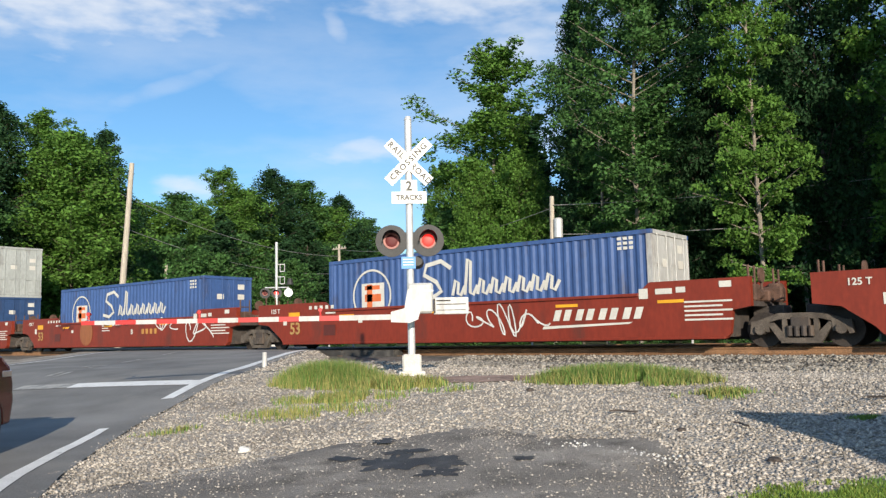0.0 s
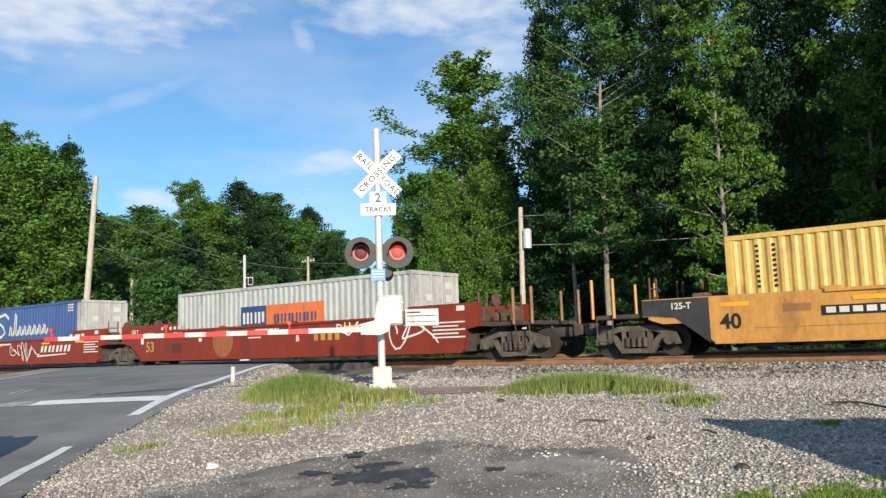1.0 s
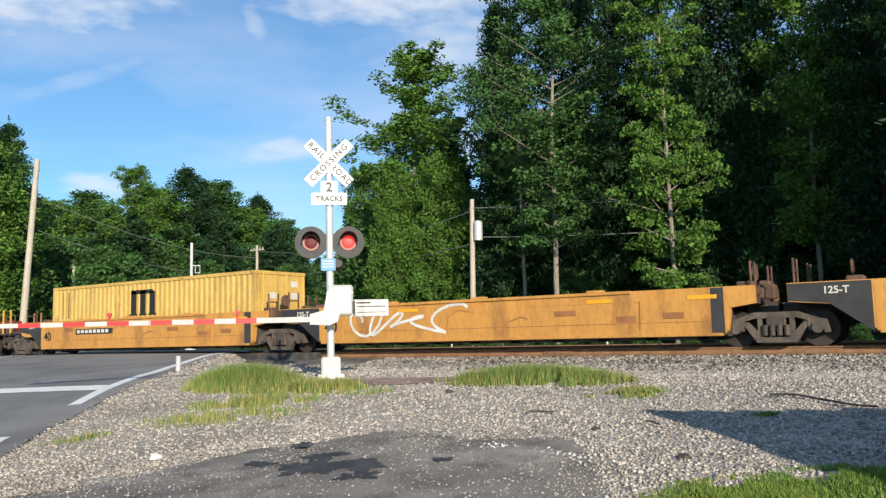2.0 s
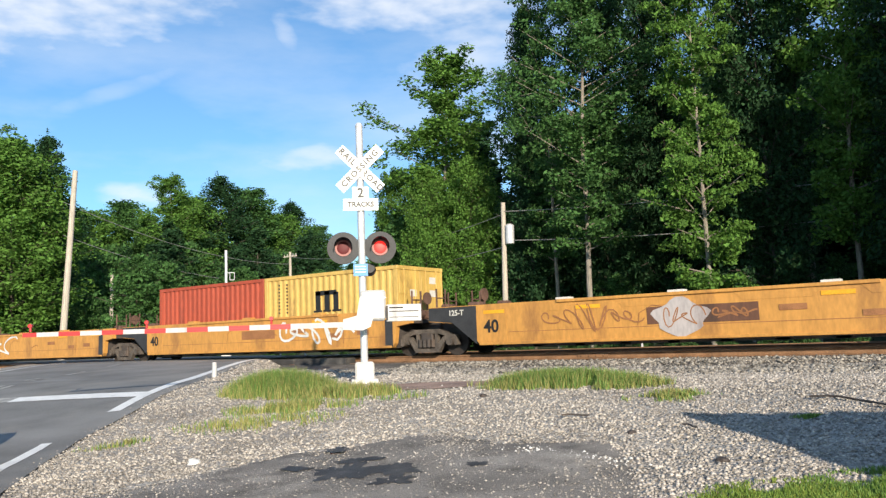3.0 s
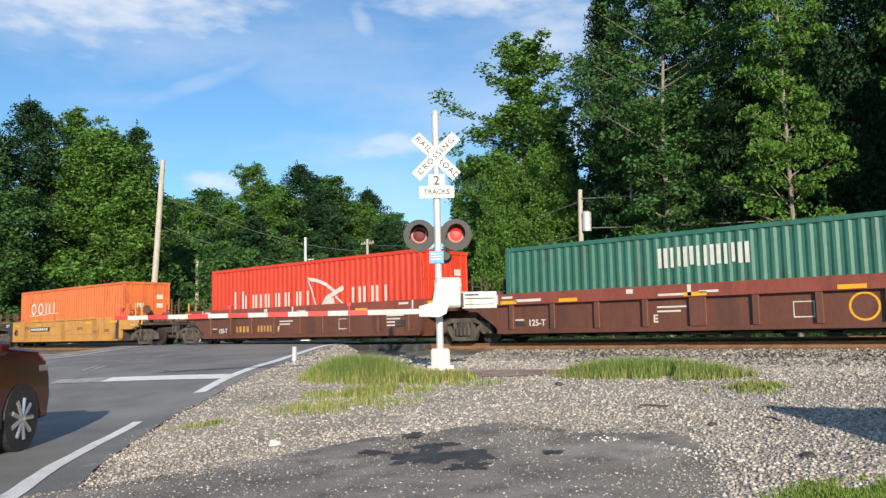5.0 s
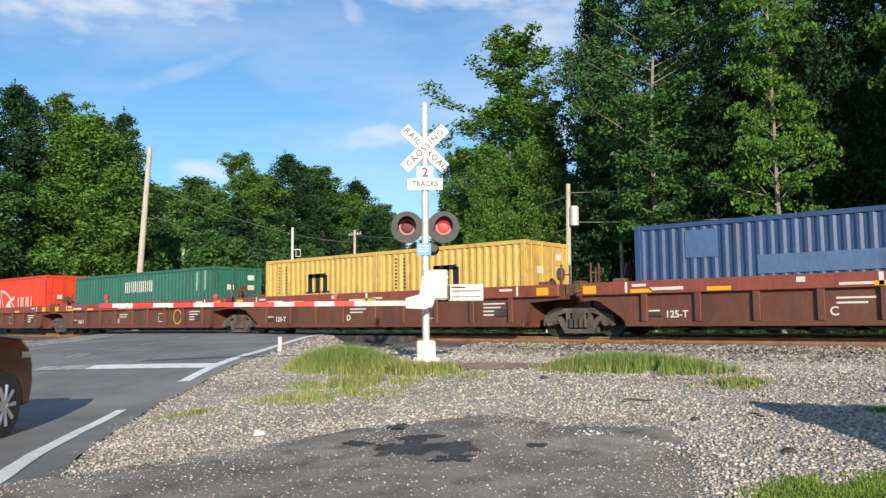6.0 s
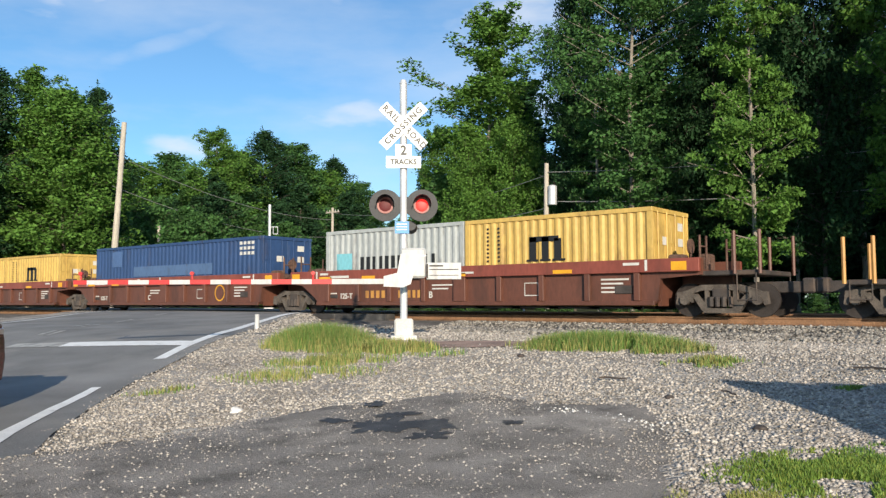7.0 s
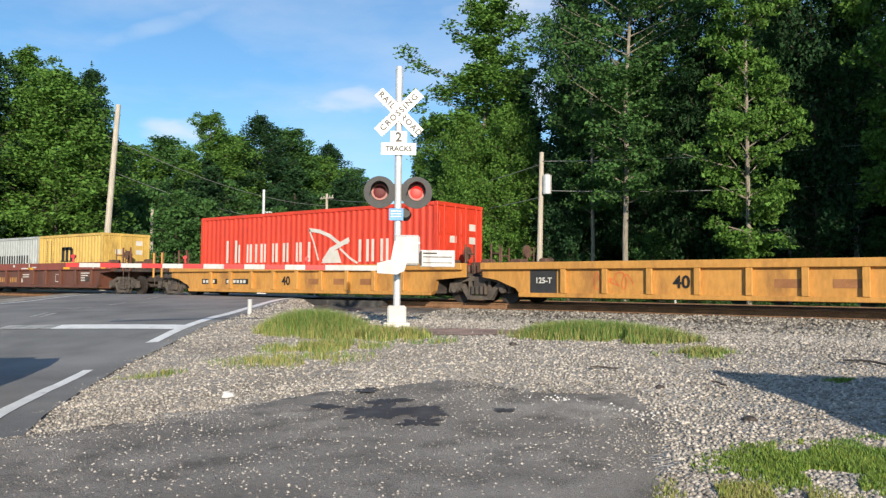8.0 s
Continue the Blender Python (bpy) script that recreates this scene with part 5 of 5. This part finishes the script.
# azimuth, distance, top elevation, kind, width: the trees that make the outline
FRONT = ((-71, 60, 14, 2, 1), (-68.2, 63, 15, 0, 1), (-65.6, 65, 14.8, 1, 1.1), (-63.6, 62, 13.6, 4, 1), (-61.9, 66, 14.3, 0, .8), (-59.2, 95, 9.3, 4, 1.1), (-57, 98, 9.9, 2, 1.2),
         (-53.9, 90, 11.8, 1, 1), (-51, 94, 11.7, 0, 1.1), (-48.8, 100, 10.7, 2, 1.2), (-46, 105, 9.8, 0, 1.1), (-44.3, 112, 8.2, 2, 1.1), (-60.5, 93, 9.4, 0, 1.2), (-55.5, 95, 8.9, 2, 1.2), (-52.4, 93, 10.2, 4, 1), (-47.4, 101, 9.0, 4, 1.1), (-43.2, 116, 6.6, 2, 1), (-42, 120, 5.6, 0, 1))
for az, d, el, kind, wd in FRONT:
    tree(*polar(az, d), d * math.tan(radians(el)) + .8, kind, rg, wd * 1.22)
NEARER = ((-41.2, 74, 5.5, 4, .7), (-39.6, 64, 9.5, 2, .6), (-38.3, 56, 12.2, 4, .75), (-35.3, 52, 20.5, 1, 1.42), (-36.6, 50, 12.5, 4, .7), (-33.2, 49, 13.0, 4, .75), (-31.3, 54, 11.5, 0, .5), (-29.0, 47, 23.5, 0, .62),
          (-27.3, 45, 28, 3, .75), (-25.2, 41, 31, 3, .95), (-23.3, 46, 29, 0, .62), (-21.0, 49, 24, 3, .5), (-19.4, 47, 28, 0, .5), (-17.1, 37, 31, 5, .76), (-14.6, 46, 26, 3, .7), (-13.0, 41, 31, 0, .65), (-10.6, 43, 31, 3, .8), (-8, 39, 31, 1, .8),
          (-4, 38, 31, 0, .7), (1, 36, 32, 3, 1))
for az, d, el, kind, wd in NEARER:
    tree(*polar(az, d), d * math.tan(radians(el)) + .8, kind, rg, wd)
# depth behind, lower than the outline
for i in range(120):
    az = rg.uniform(-76, 14)
    far_side = az < -40
    d = rg.uniform(72, 125) if far_side else rg.uniform(48, 85)
    x, y = polar(az, d)
    if y < 31 or -3 < road_ab(x, y)[1] < 13:
        continue
    h = min(25, d * math.tan(radians(skyline(az) * rg.uniform(.55, .85) * (1 if az < -31 else .72))) + 1)
    tree(x, y, h, 7, rg, 1.25)
# thick undergrowth that closes the forest behind the trunks
for i in range(62):
    az = -77 + i * 1.5 + rg.uniform(-.5, .5)
    d = rg.uniform(78, 100) if az < -41 else rg.uniform(52, 66)
    x, y = polar(az, d)
    if y < 31 or -3 < road_ab(x, y)[1] < 13:
        continue
    tree(x, y, min(rg.uniform(7, 11), d * math.tan(radians(skyline(az) * .8))), 6, rg, .9)
# understorey along the forest edge
for i in range(46):
    az = -76 + i * 1.75 + rg.uniform(-.6, .6)
    far_side = az < -41
    d = rg.uniform(58, 75) if far_side else rg.uniform(44, 60)
    x, y = polar(az, d)
    if y < 29.5 or -3 < road_ab(x, y)[1] < 12 or (not far_side and az > -30 and i % 2):
        continue
    tree(x, y, rg.uniform(3, 7.5) if far_side else rg.uniform(2.5, 6), 6, rg, 1.0 if far_side else .8)
# unseen trees added beyond the right of the view to shade this forest edge
for x, y, h in ((1.2, 31.5, 17), (4.0, 29.8, 19), (6.5, 31.5, 23), (10, 30, 23), (16.5, 29.5, 25), (21, 28.8, 24), (26, 29.5, 25), (32, 29, 24)):
    tree(x, y, h, 7, rg, 1.3)
# low brush behind the second track
for i in range(42):
    x = -60 + i * 1.55 + rg.uniform(-.5, .5)
    y = rg.uniform(28.8, 30.4)
    if -2 < road_ab(x, y)[1] < 11:
        continue
    tree(x, y, rg.uniform(.7, 1.7), 6, rg, 1.4)


# ---- yard ----
def scatter(name, n, place, lo, hi, mat, label, seed):
    """Loose stones, each a rough eight-sided pebble half sunk in the ground."""
    r = np.random.RandomState(seed)
    base = np.array([(1, 0, 0), (-1, 0, 0), (0, 1, 0), (0, -1, 0), (0, 0, 1), (0, 0, -.6)], float)
    tri = np.array([(0, 2, 4), (2, 1, 4), (1, 3, 4), (3, 0, 4), (2, 0, 5), (1, 2, 5), (3, 1, 5), (0, 3, 5)])
    P = []
    while len(P) < n:
        p = place(r)
        if p:
            P.append((p[0], p[1], rough_ground(p[0], p[1])[2] + p[2]))
    P = np.array(P)
    s = (lo + (hi - lo) * r.uniform(0, 1, n) ** 2.5)[:, None, None]
    v = base[None] * r.uniform(.55, 1.15, (n, 6, 1))
    ang = r.uniform(0, 6.28, n)
    c, sn = np.cos(ang)[:, None], np.sin(ang)[:, None]
    x, y = v[:, :, 0] * c - v[:, :, 1] * sn, v[:, :, 0] * sn + v[:, :, 1] * c
    z = v[:, :, 2] * .7 + .25 * x * r.uniform(-1, 1, (n, 1)) + .25 * y * r.uniform(-1, 1, (n, 1))
    v = np.stack([x, y, z], 2) * s + P[:, None, :]
    me = bpy.data.meshes.new(name)
    me.vertices.add(6 * n)
    me.vertices.foreach_set("co", v.ravel())
    f = (np.arange(n)[:, None, None] * 6 + tri[None]).reshape(-1)
    me.loops.add(len(f))
    me.loops.foreach_set("vertex_index", f)
    me.polygons.add(8 * n)
    me.polygons.foreach_set("loop_start", np.arange(8 * n) * 3)
    me.polygons.foreach_set("loop_total", np.full(8 * n, 3))
    me.update()
    me.materials.append(mat)
    return tagged(new(name, me), label, "gravel", kind="stuff")


def in_apron(x, y):
    c, s = (x + 4.6) / 2.55, (y - 2.9) / 4.6
    return abs(c) ** 2.6 + abs(s) ** 2.6 < .95 + .25 * noise.noise((x * 1.5, y * 1.5, 2))


def yard_place(r):
    d = 3.5 + 15 * r.uniform() ** 1.3
    az = radians(r.uniform(-72, 2))
    x, y = d * math.sin(az), d * math.cos(az)
    fe = from_edge(x, y)
    lap = -.12 if road_ab(x, y)[0] < 3.8 else .07
    if y > 18.5 or fe > lap + .2 * noise.noise((x, y, 9)) + .16 * noise.noise((x * 4, y * 4, 9)):
        return None
    if in_apron(x, y):
        return None
    return x, y, .004 + .05 * smooth01(-.25, .2, fe)


def apron_place(r):
    x, y = r.uniform(-7.5, -1.8), r.uniform(1.8, 7.8)
    rim = abs((x + 4.6) / 2.55) ** 2.6 + abs((y - 2.9) / 4.6) ** 2.6
    if not in_apron(x, y) or r.uniform() > .25 + .75 * rim ** 2.5:
        return None
    return x, y, max(.0, height(x, y) + .05 * max(0.0, 1 - rim ** 3) - rough_ground(x, y)[2])


def bank_place(r):
    x, y = r.uniform(-15, 6), r.uniform(13.8, 19.75)
    if road_ab(x, y)[1] > -.6 or r.uniform() > .35 + .65 * smooth01(14, 16.5, y):
        return None
    bed_z = np.interp(y - TRACK, (-3.0, -2.1, -1.32), (.40, .56, .625))
    return x, y, max(0.0, bed_z - rough_ground(x, y)[2]) + .012


scatter("gravel_stones", 115000, yard_place, .007, .034, MAT["stones"], "loose grey and tan gravel stones on the yard", 5)


def verge_place(r):
    x, y = r.uniform(-24, -9), r.uniform(11.5, 19.4)
    fe = from_edge(x, y)
    return None if fe > .02 + .1 * noise.noise((x, y, 9)) else (x, y, .004 + .05 * smooth01(-.25, .2, fe))


scatter("verge_stones", 9000, verge_place, .018, .06, MAT["stones"], "loose gravel stones on the verge by the crossing", 8)
scatter("apron_grit", 12000, apron_place, .003, .018, MAT["stones"], "small stones strewn on the asphalt apron", 7)
scatter("apron_dark_grit", 4000, apron_place, .003, .013, MAT["dark_grit"], "small dark stones strewn on the asphalt apron", 17)
scatter("ballast_stones", 22000, bank_place, .03, .075, MAT["dark_stones"], "coarse ballast stones beside the track", 6)


def decal(name, x, y, rx, ry, turn, mat, label, category, seed, lift=.012, ragged=.35):
    c, s = math.cos(turn), math.sin(turn)
    def at(u, th):
        k = u * (1 + ragged * noise.noise((math.cos(th) * 1.8, math.sin(th) * 1.8, seed)) + ragged * .5 * noise.noise((math.cos(th) * 6, math.sin(th) * 6, seed)))
        px, py = rx * k * math.cos(th), ry * k * math.sin(th)
        wx, wy = x + px * c - py * s, y + px * s + py * c
        return wx, wy, height(wx, wy) + lift
    return tagged(sheet(name, list(np.linspace(.02, 1, 8)), list(np.linspace(0, 2 * math.pi, 61)), at, mat), label, category, kind="structure")


STAIN = material("oil_stain", (0.035, 0.034, 0.034), rough=.6, var=.3, scale=2, fine=60, bump=.3, dirt=(.1, .095, .09), dirt_amount=.5, dirt_scale=2.2)
for k, (sx, sy, sr) in enumerate(((-5.3, 5.75, .42), (-4.85, 5.95, .3), (-5.5, 6.15, .22), (-4.6, 5.6, .2), (-5.9, 5.7, .16), (-6.1, 6.5, .14))):
    decal("oil_stain", sx, sy, sr * .75, sr * .85, .6 + k, STAIN, "dark oily stain on the asphalt apron", "stain", 4 + k, .056, .9)
decal("oil_stain", -4.2, 6.35, .12, .07, .5, STAIN, "dark oily stain on the asphalt apron", "stain", 8, .056, .9)
decal("rust_dirt", -7.75, 10.75, 1.15, .5, .2, material("rusty_dirt", (.33, .225, .18), rough=.95, var=.4, scale=3, bump=.2), "reddish-brown dirt strip in the gravel", "dirt", 6, .022)
PALE = material("pale_crushed_stone", (.72, .70, .66), rough=.9, var=.3, scale=6, bump=.5)
def rubble_place(r):
    x, y = -3.6 + r.normal() * .28, 6.95 + r.normal() * .07
    return x, y - .15 * (x + 3.6), .035


scatter("pale_rubble", 420, rubble_place, .008, .03, PALE, "pale crushed stone rubble", 9)


def rock(x, y, s, mat, label):
    bm = bmesh.new()
    bmesh.ops.create_icosphere(bm, subdivisions=2, radius=s)
    for v in bm.verts:
        v.co *= 1 + .35 * noise.noise(v.co * (1.6 / s) + Vector((x, y, 0)))
        v.co.z *= .6
    ob = link("stone", bm, mat)
    ob.matrix_basis = pose(x, y, rough_ground(x, y)[2] + s * .2)
    tagged(ob, label, "stone")


rock(-7.53, 5.75, .075, PALE, "pale flat stone lying on the gravel")
rock(-2.18, 7.09, .055, MAT["steel"], "dark clod of dirt on the gravel")
rock(-6.3, 9.75, .06, MAT["steel"], "dark clod of dirt on the gravel")
rock(-3.35, 7.95, .05, MAT["steel"], "dark clod of dirt on the gravel")


def litter(name, label, category, x, y, length, turn, r, sway):
    """A thin bent thing lying on the gravel."""
    cu = bpy.data.curves.new(name, 'CURVE')
    cu.dimensions, cu.bevel_depth, cu.bevel_resolution = '3D', r, 1
    sp = cu.splines.new('POLY')
    sp.points.add(14)
    for i in range(15):
        u = i / 14
        d, s = length * u, sway * math.sin(u * 5.5)
        px, py = x + d * math.cos(turn) - s * math.sin(turn), y + d * math.sin(turn) + s * math.cos(turn)
        sp.points[i].co = (px, py, rough_ground(px, py)[2] + r + .03, 1)
    cu.materials.append(MAT["steel"])
    tagged(new(name, cu), label, category)


litter("old_cable", "dark discarded cable lying on the gravel", "cable", -2.0, 9.8, 1.3, -.45, .013, .1)
litter("stick", "dark stick lying on the gravel", "stick", -4.35, 8.35, .32, .3, .012, .02)
litter("stick", "dark stick lying on the gravel", "stick", -2.9, 8.2, .22, -.5, .01, .02)


def grass_patch(x, y, rx, ry, turn, h, n, mats, label, seed, wide=.006, thin=-.2):
    """Blades in tufts, thinning towards the rim."""
    r = np.random.RandomState(seed)
    c, s = math.cos(turn), math.sin(turn)
    bm_v, bm_f, idx = [], [], []
    k = 0
    while k < n:
        a, b = r.normal(size=2) * .5
        if a * a + b * b > 1.3 or noise.noise((a * rx * 2.2 + x, b * ry * 2.2 + y, seed)) < thin:
            continue
        px, py = x + a * rx * c - b * ry * s, y + a * rx * s + b * ry * c
        z = rough_ground(px, py)[2] - .01
        hh = h * r.uniform(.45, 1.1) * (1 - .45 * (a * a + b * b))
        th = r.uniform(0, 6.28)
        lean = hh * r.uniform(.1, .6)
        w = wide * r.uniform(.6, 1.4)
        dx, dy = math.cos(th), math.sin(th)
        i = len(bm_v)
        bm_v += [(px - dy * w, py + dx * w, z), (px + dy * w, py - dx * w, z), (px + dx * lean * .4 + dy * w * .8, py + dy * lean * .4 - dx * w * .8, z + hh * .6),
                 (px + dx * lean * .4 - dy * w * .8, py + dy * lean * .4 + dx * w * .8, z + hh * .6), (px + dx * lean, py + dy * lean, z + hh)]
        bm_f += [(i, i + 1, i + 2, i + 3), (i + 3, i + 2, i + 4)]
        m_ = 1 if r.uniform() < .25 + .35 * (a * a + b * b) else 0
        idx += [m_, m_]
        k += 1
    me = bpy.data.meshes.new("grass")
    me.from_pydata(bm_v, [], bm_f)
    for m in mats:
        me.materials.append(m)
    me.polygons.foreach_set("material_index", idx)
    return tagged(new("grass", me), label, "grass", kind="stuff")


YWEED = material("yellow_green_weeds", (0.27, 0.33, 0.06), rough=0.7, var=0.4, island=1.0, translucent=0.35)
GR, DRY, WEED = MAT["grass"], MAT["dry_grass"], MAT["weed"]
grass_patch(-10.45, 9.75, 1.2, .55, .1, .44, 13000, (GR, DRY), "tall green roadside grass tuft in the gravel", 1, .0042, -.35)
grass_patch(-8.6, 9.55, 1.2, .4, .1, .24, 2600, (DRY, GR), "yellowing grass in the gravel", 2, .006, -.1)
grass_patch(-8.6, 7.6, 1.3, .55, .5, .14, 1200, (DRY, GR), "short dry grass in the gravel", 3, .005, -.1)
grass_patch(-8.9, 8.5, 1.1, .5, .35, .17, 2000, (DRY, GR), "short dry grass in the gravel", 4, .005, -.05)
grass_patch(-5.5, 10.75, 1.4, .48, .12, .29, 13000, (GR, DRY), "green grass strip in the gravel by the track", 5, .0042, -.35)
grass_patch(-3.6, 9.8, .55, .3, .3, .14, 700, (DRY, GR), "short dry grass in the gravel", 6, .006)
grass_patch(-9.6, 6.15, .5, .2, .8, .12, 260, (DRY, GR), "short dry grass in the gravel", 7, .005, .0)
grass_patch(-1.35, 6.05, .8, .62, .5, .075, 12000, (WEED, YWEED), "low yellow-green weeds at the yard's edge", 9, .0055)
grass_patch(-.7, 6.75, .7, .5, .3, .10, 7000, (WEED, GR), "low green weeds at the yard's edge", 10, .006)
grass_patch(-1.5, 5.1, .75, .5, .2, .07, 4500, (DRY, YWEED), "short dry grass at the yard's edge", 11, .004, -.05)
grass_patch(-1.75, 8.9, .25, .14, .1, .06, 500, (WEED, GR), "small green weeds in the gravel", 12, .006)


# ---- parked car on the road ----
def car(a, b):
    x, y = road_xy(a, b)
    e = thing("car", "dark red sport utility car waiting on the road", "car", m=pose(x, y, road_z(a, b), 0, 0, math.degrees(math.atan2(ROAD_U.y, ROAD_U.x))))
    # x forward from the front axle, y to the left
    def arch(cx, r, z0):
        return [(cx + r * math.cos(t), z0 + r * math.sin(t)) for t in np.linspace(0, math.pi, 9)]
    out = [(.66, .30), (.72, .55), (.69, .80), (.60, 1.00), (.40, 1.12), (-.55, 1.19), (-3.5, 1.2), (-3.62, .95), (-3.64, .42), (-3.5, .3)]
    low = arch(-2.65, .40, .30)[::-1] + arch(0, .40, .30)[::-1]
    bm = bmesh.new()
    prism(bm, out + low, -.92, .92)
    bmesh.ops.triangulate(bm, faces=[f for f in bm.faces if len(f.verts) > 4])
    body = part("body", bm, MAT["carpaint"], e, "glossy dark red body")
    bv = body.modifiers.new("round", 'BEVEL')
    bv.width, bv.segments, bv.limit_method, bv.angle_limit = .06, 3, 'ANGLE', radians(35)
    bm = bmesh.new()
    prism(bm, [(-.45, 1.16), (-1.25, 1.72), (-2.9, 1.76), (-3.5, 1.17)], -.76, .76)
    for v in bm.verts:
        if v.co.z > 1.4:
            v.co.y *= .86
    cab = part("cabin", bm, MAT["carpaint"], e)
    for s in (-1, 1):
        bm = bmesh.new()
        prism(bm, [(-.72, 1.23), (-1.3, 1.64), (-1.95, 1.67), (-1.95, 1.23)], s * .74, s * .775)
        prism(bm, [(-2.02, 1.23), (-2.02, 1.67), (-2.85, 1.67), (-3.2, 1.23)], s * .74, s * .775)
        for v in bm.verts:
            if v.co.z > 1.4:
                v.co.y *= .885
        part("side_window", bm, MAT["glass"], cab)
        part("door_handle", boxes((-1.75, -1.5, s * .92, s * .945, .93, .965), bevel=.008), MAT["rim"], e)
        bm = boxes((-.85, -.62, s * .92, s * 1.1, 1.08, 1.24), bevel=.04)
        part("mirror", bm, MAT["carpaint"], e)
        bm = boxes((.35, .66, s * .55, s * .925, .82, .98), bevel=.05)
        part("headlight", bm, MAT["rim"], e, "clear headlight")
        part("sill_trim", boxes((-2.2, -.45, s * .91, s * .94, .28, .40), bevel=.01), MAT["black"], e)
    part("windscreen", prism(bmesh.new(), [(-.46, 1.21), (-1.2, 1.70), (-1.23, 1.69), (-.49, 1.18)], -.66, .66), MAT["glass"], cab)
    part("bumper", boxes((.6, .74, -.8, .8, .3, .5), bevel=.04), MAT["black"], e)
    for cx in (0, -2.65):
        for s in (-1, 1):
            yo = s * .80
            w = part("wheel", rod(bmesh.new(), (cx, yo - .11, .345), (cx, yo + .11, .345), .345, seg=32), MAT["tyre"], e, "black tyre with silver alloy rim")
            part("arch_liner", rod(bmesh.new(), (cx, yo - .13, .36), (cx, yo + .02 , .36), .385, seg=20), MAT["black"], e)
            bm = rod(bmesh.new(), (cx, yo + s * .10, .345), (cx, yo + s * .115, .345), .235, seg=28)
            part("rim_dish", bm, MAT["black"], w)
            bm = rod(bmesh.new(), (cx, yo + s * .10, .345), (cx, yo + s * .135, .345), .05, seg=12)
            for k in range(9):
                t = k * 2 * math.pi / 9
                rod(bm, (cx + .04 * math.cos(t), yo + s * .125, .345 + .04 * math.sin(t)), (cx + .235 * math.cos(t), yo + s * .12, .345 + .235 * math.sin(t)), .026, .034, seg=6)
            part("rim", bm, MAT["rim"], w)
    return e


car(1.2, 1.80)


# ---- unseen board fence added beside the yard to cast the shadow on the gravel ----
def fence(x, y, turn, w, h):
    e = thing("fence", "unseen weathered board fence added beside the yard to cast a shadow", "fence", m=pose(x, y, height(x, y) - .05, 0, 0, turn))
    for k in range(int(w / .16)):
        part("board", boxes((k * .16, k * .16 + .157, 0, .025, 0, h - .02 * (k % 3)), bevel=.004), MAT["wood"], e)
    for k in range(int(w / 1.5) + 1):
        part("post", boxes((k * 1.5, k * 1.5 + .1, .03, .13, 0, h - .1), bevel=.008), MAT["wood"], e)
    for z in (.4, h - .5):
        part("fence_rail", boxes((0, w, .026, .07, z, z + .09)), MAT["wood"], e)
    return e


SHADOW_FENCE_H = 2.3
# set back towards the sun so its shadow tip lands on the gravel
_l = (SHADOW_FENCE_H - .40) / math.tan(radians(SUN_EL))
fence(-3.3 + SUN_X * _l, 8.95 + SUN_Y * _l, 14, 4.5, SHADOW_FENCE_H)


def motions():
    for e in MOVERS:
        p = e.matrix_basis.translation.copy()
        walk(e, [(t, pose(p.x - SPEED * t, p.y, p.z)) for t in (0, 1, 2, 3, 4, 5, 6, 7, 8)])


motions()
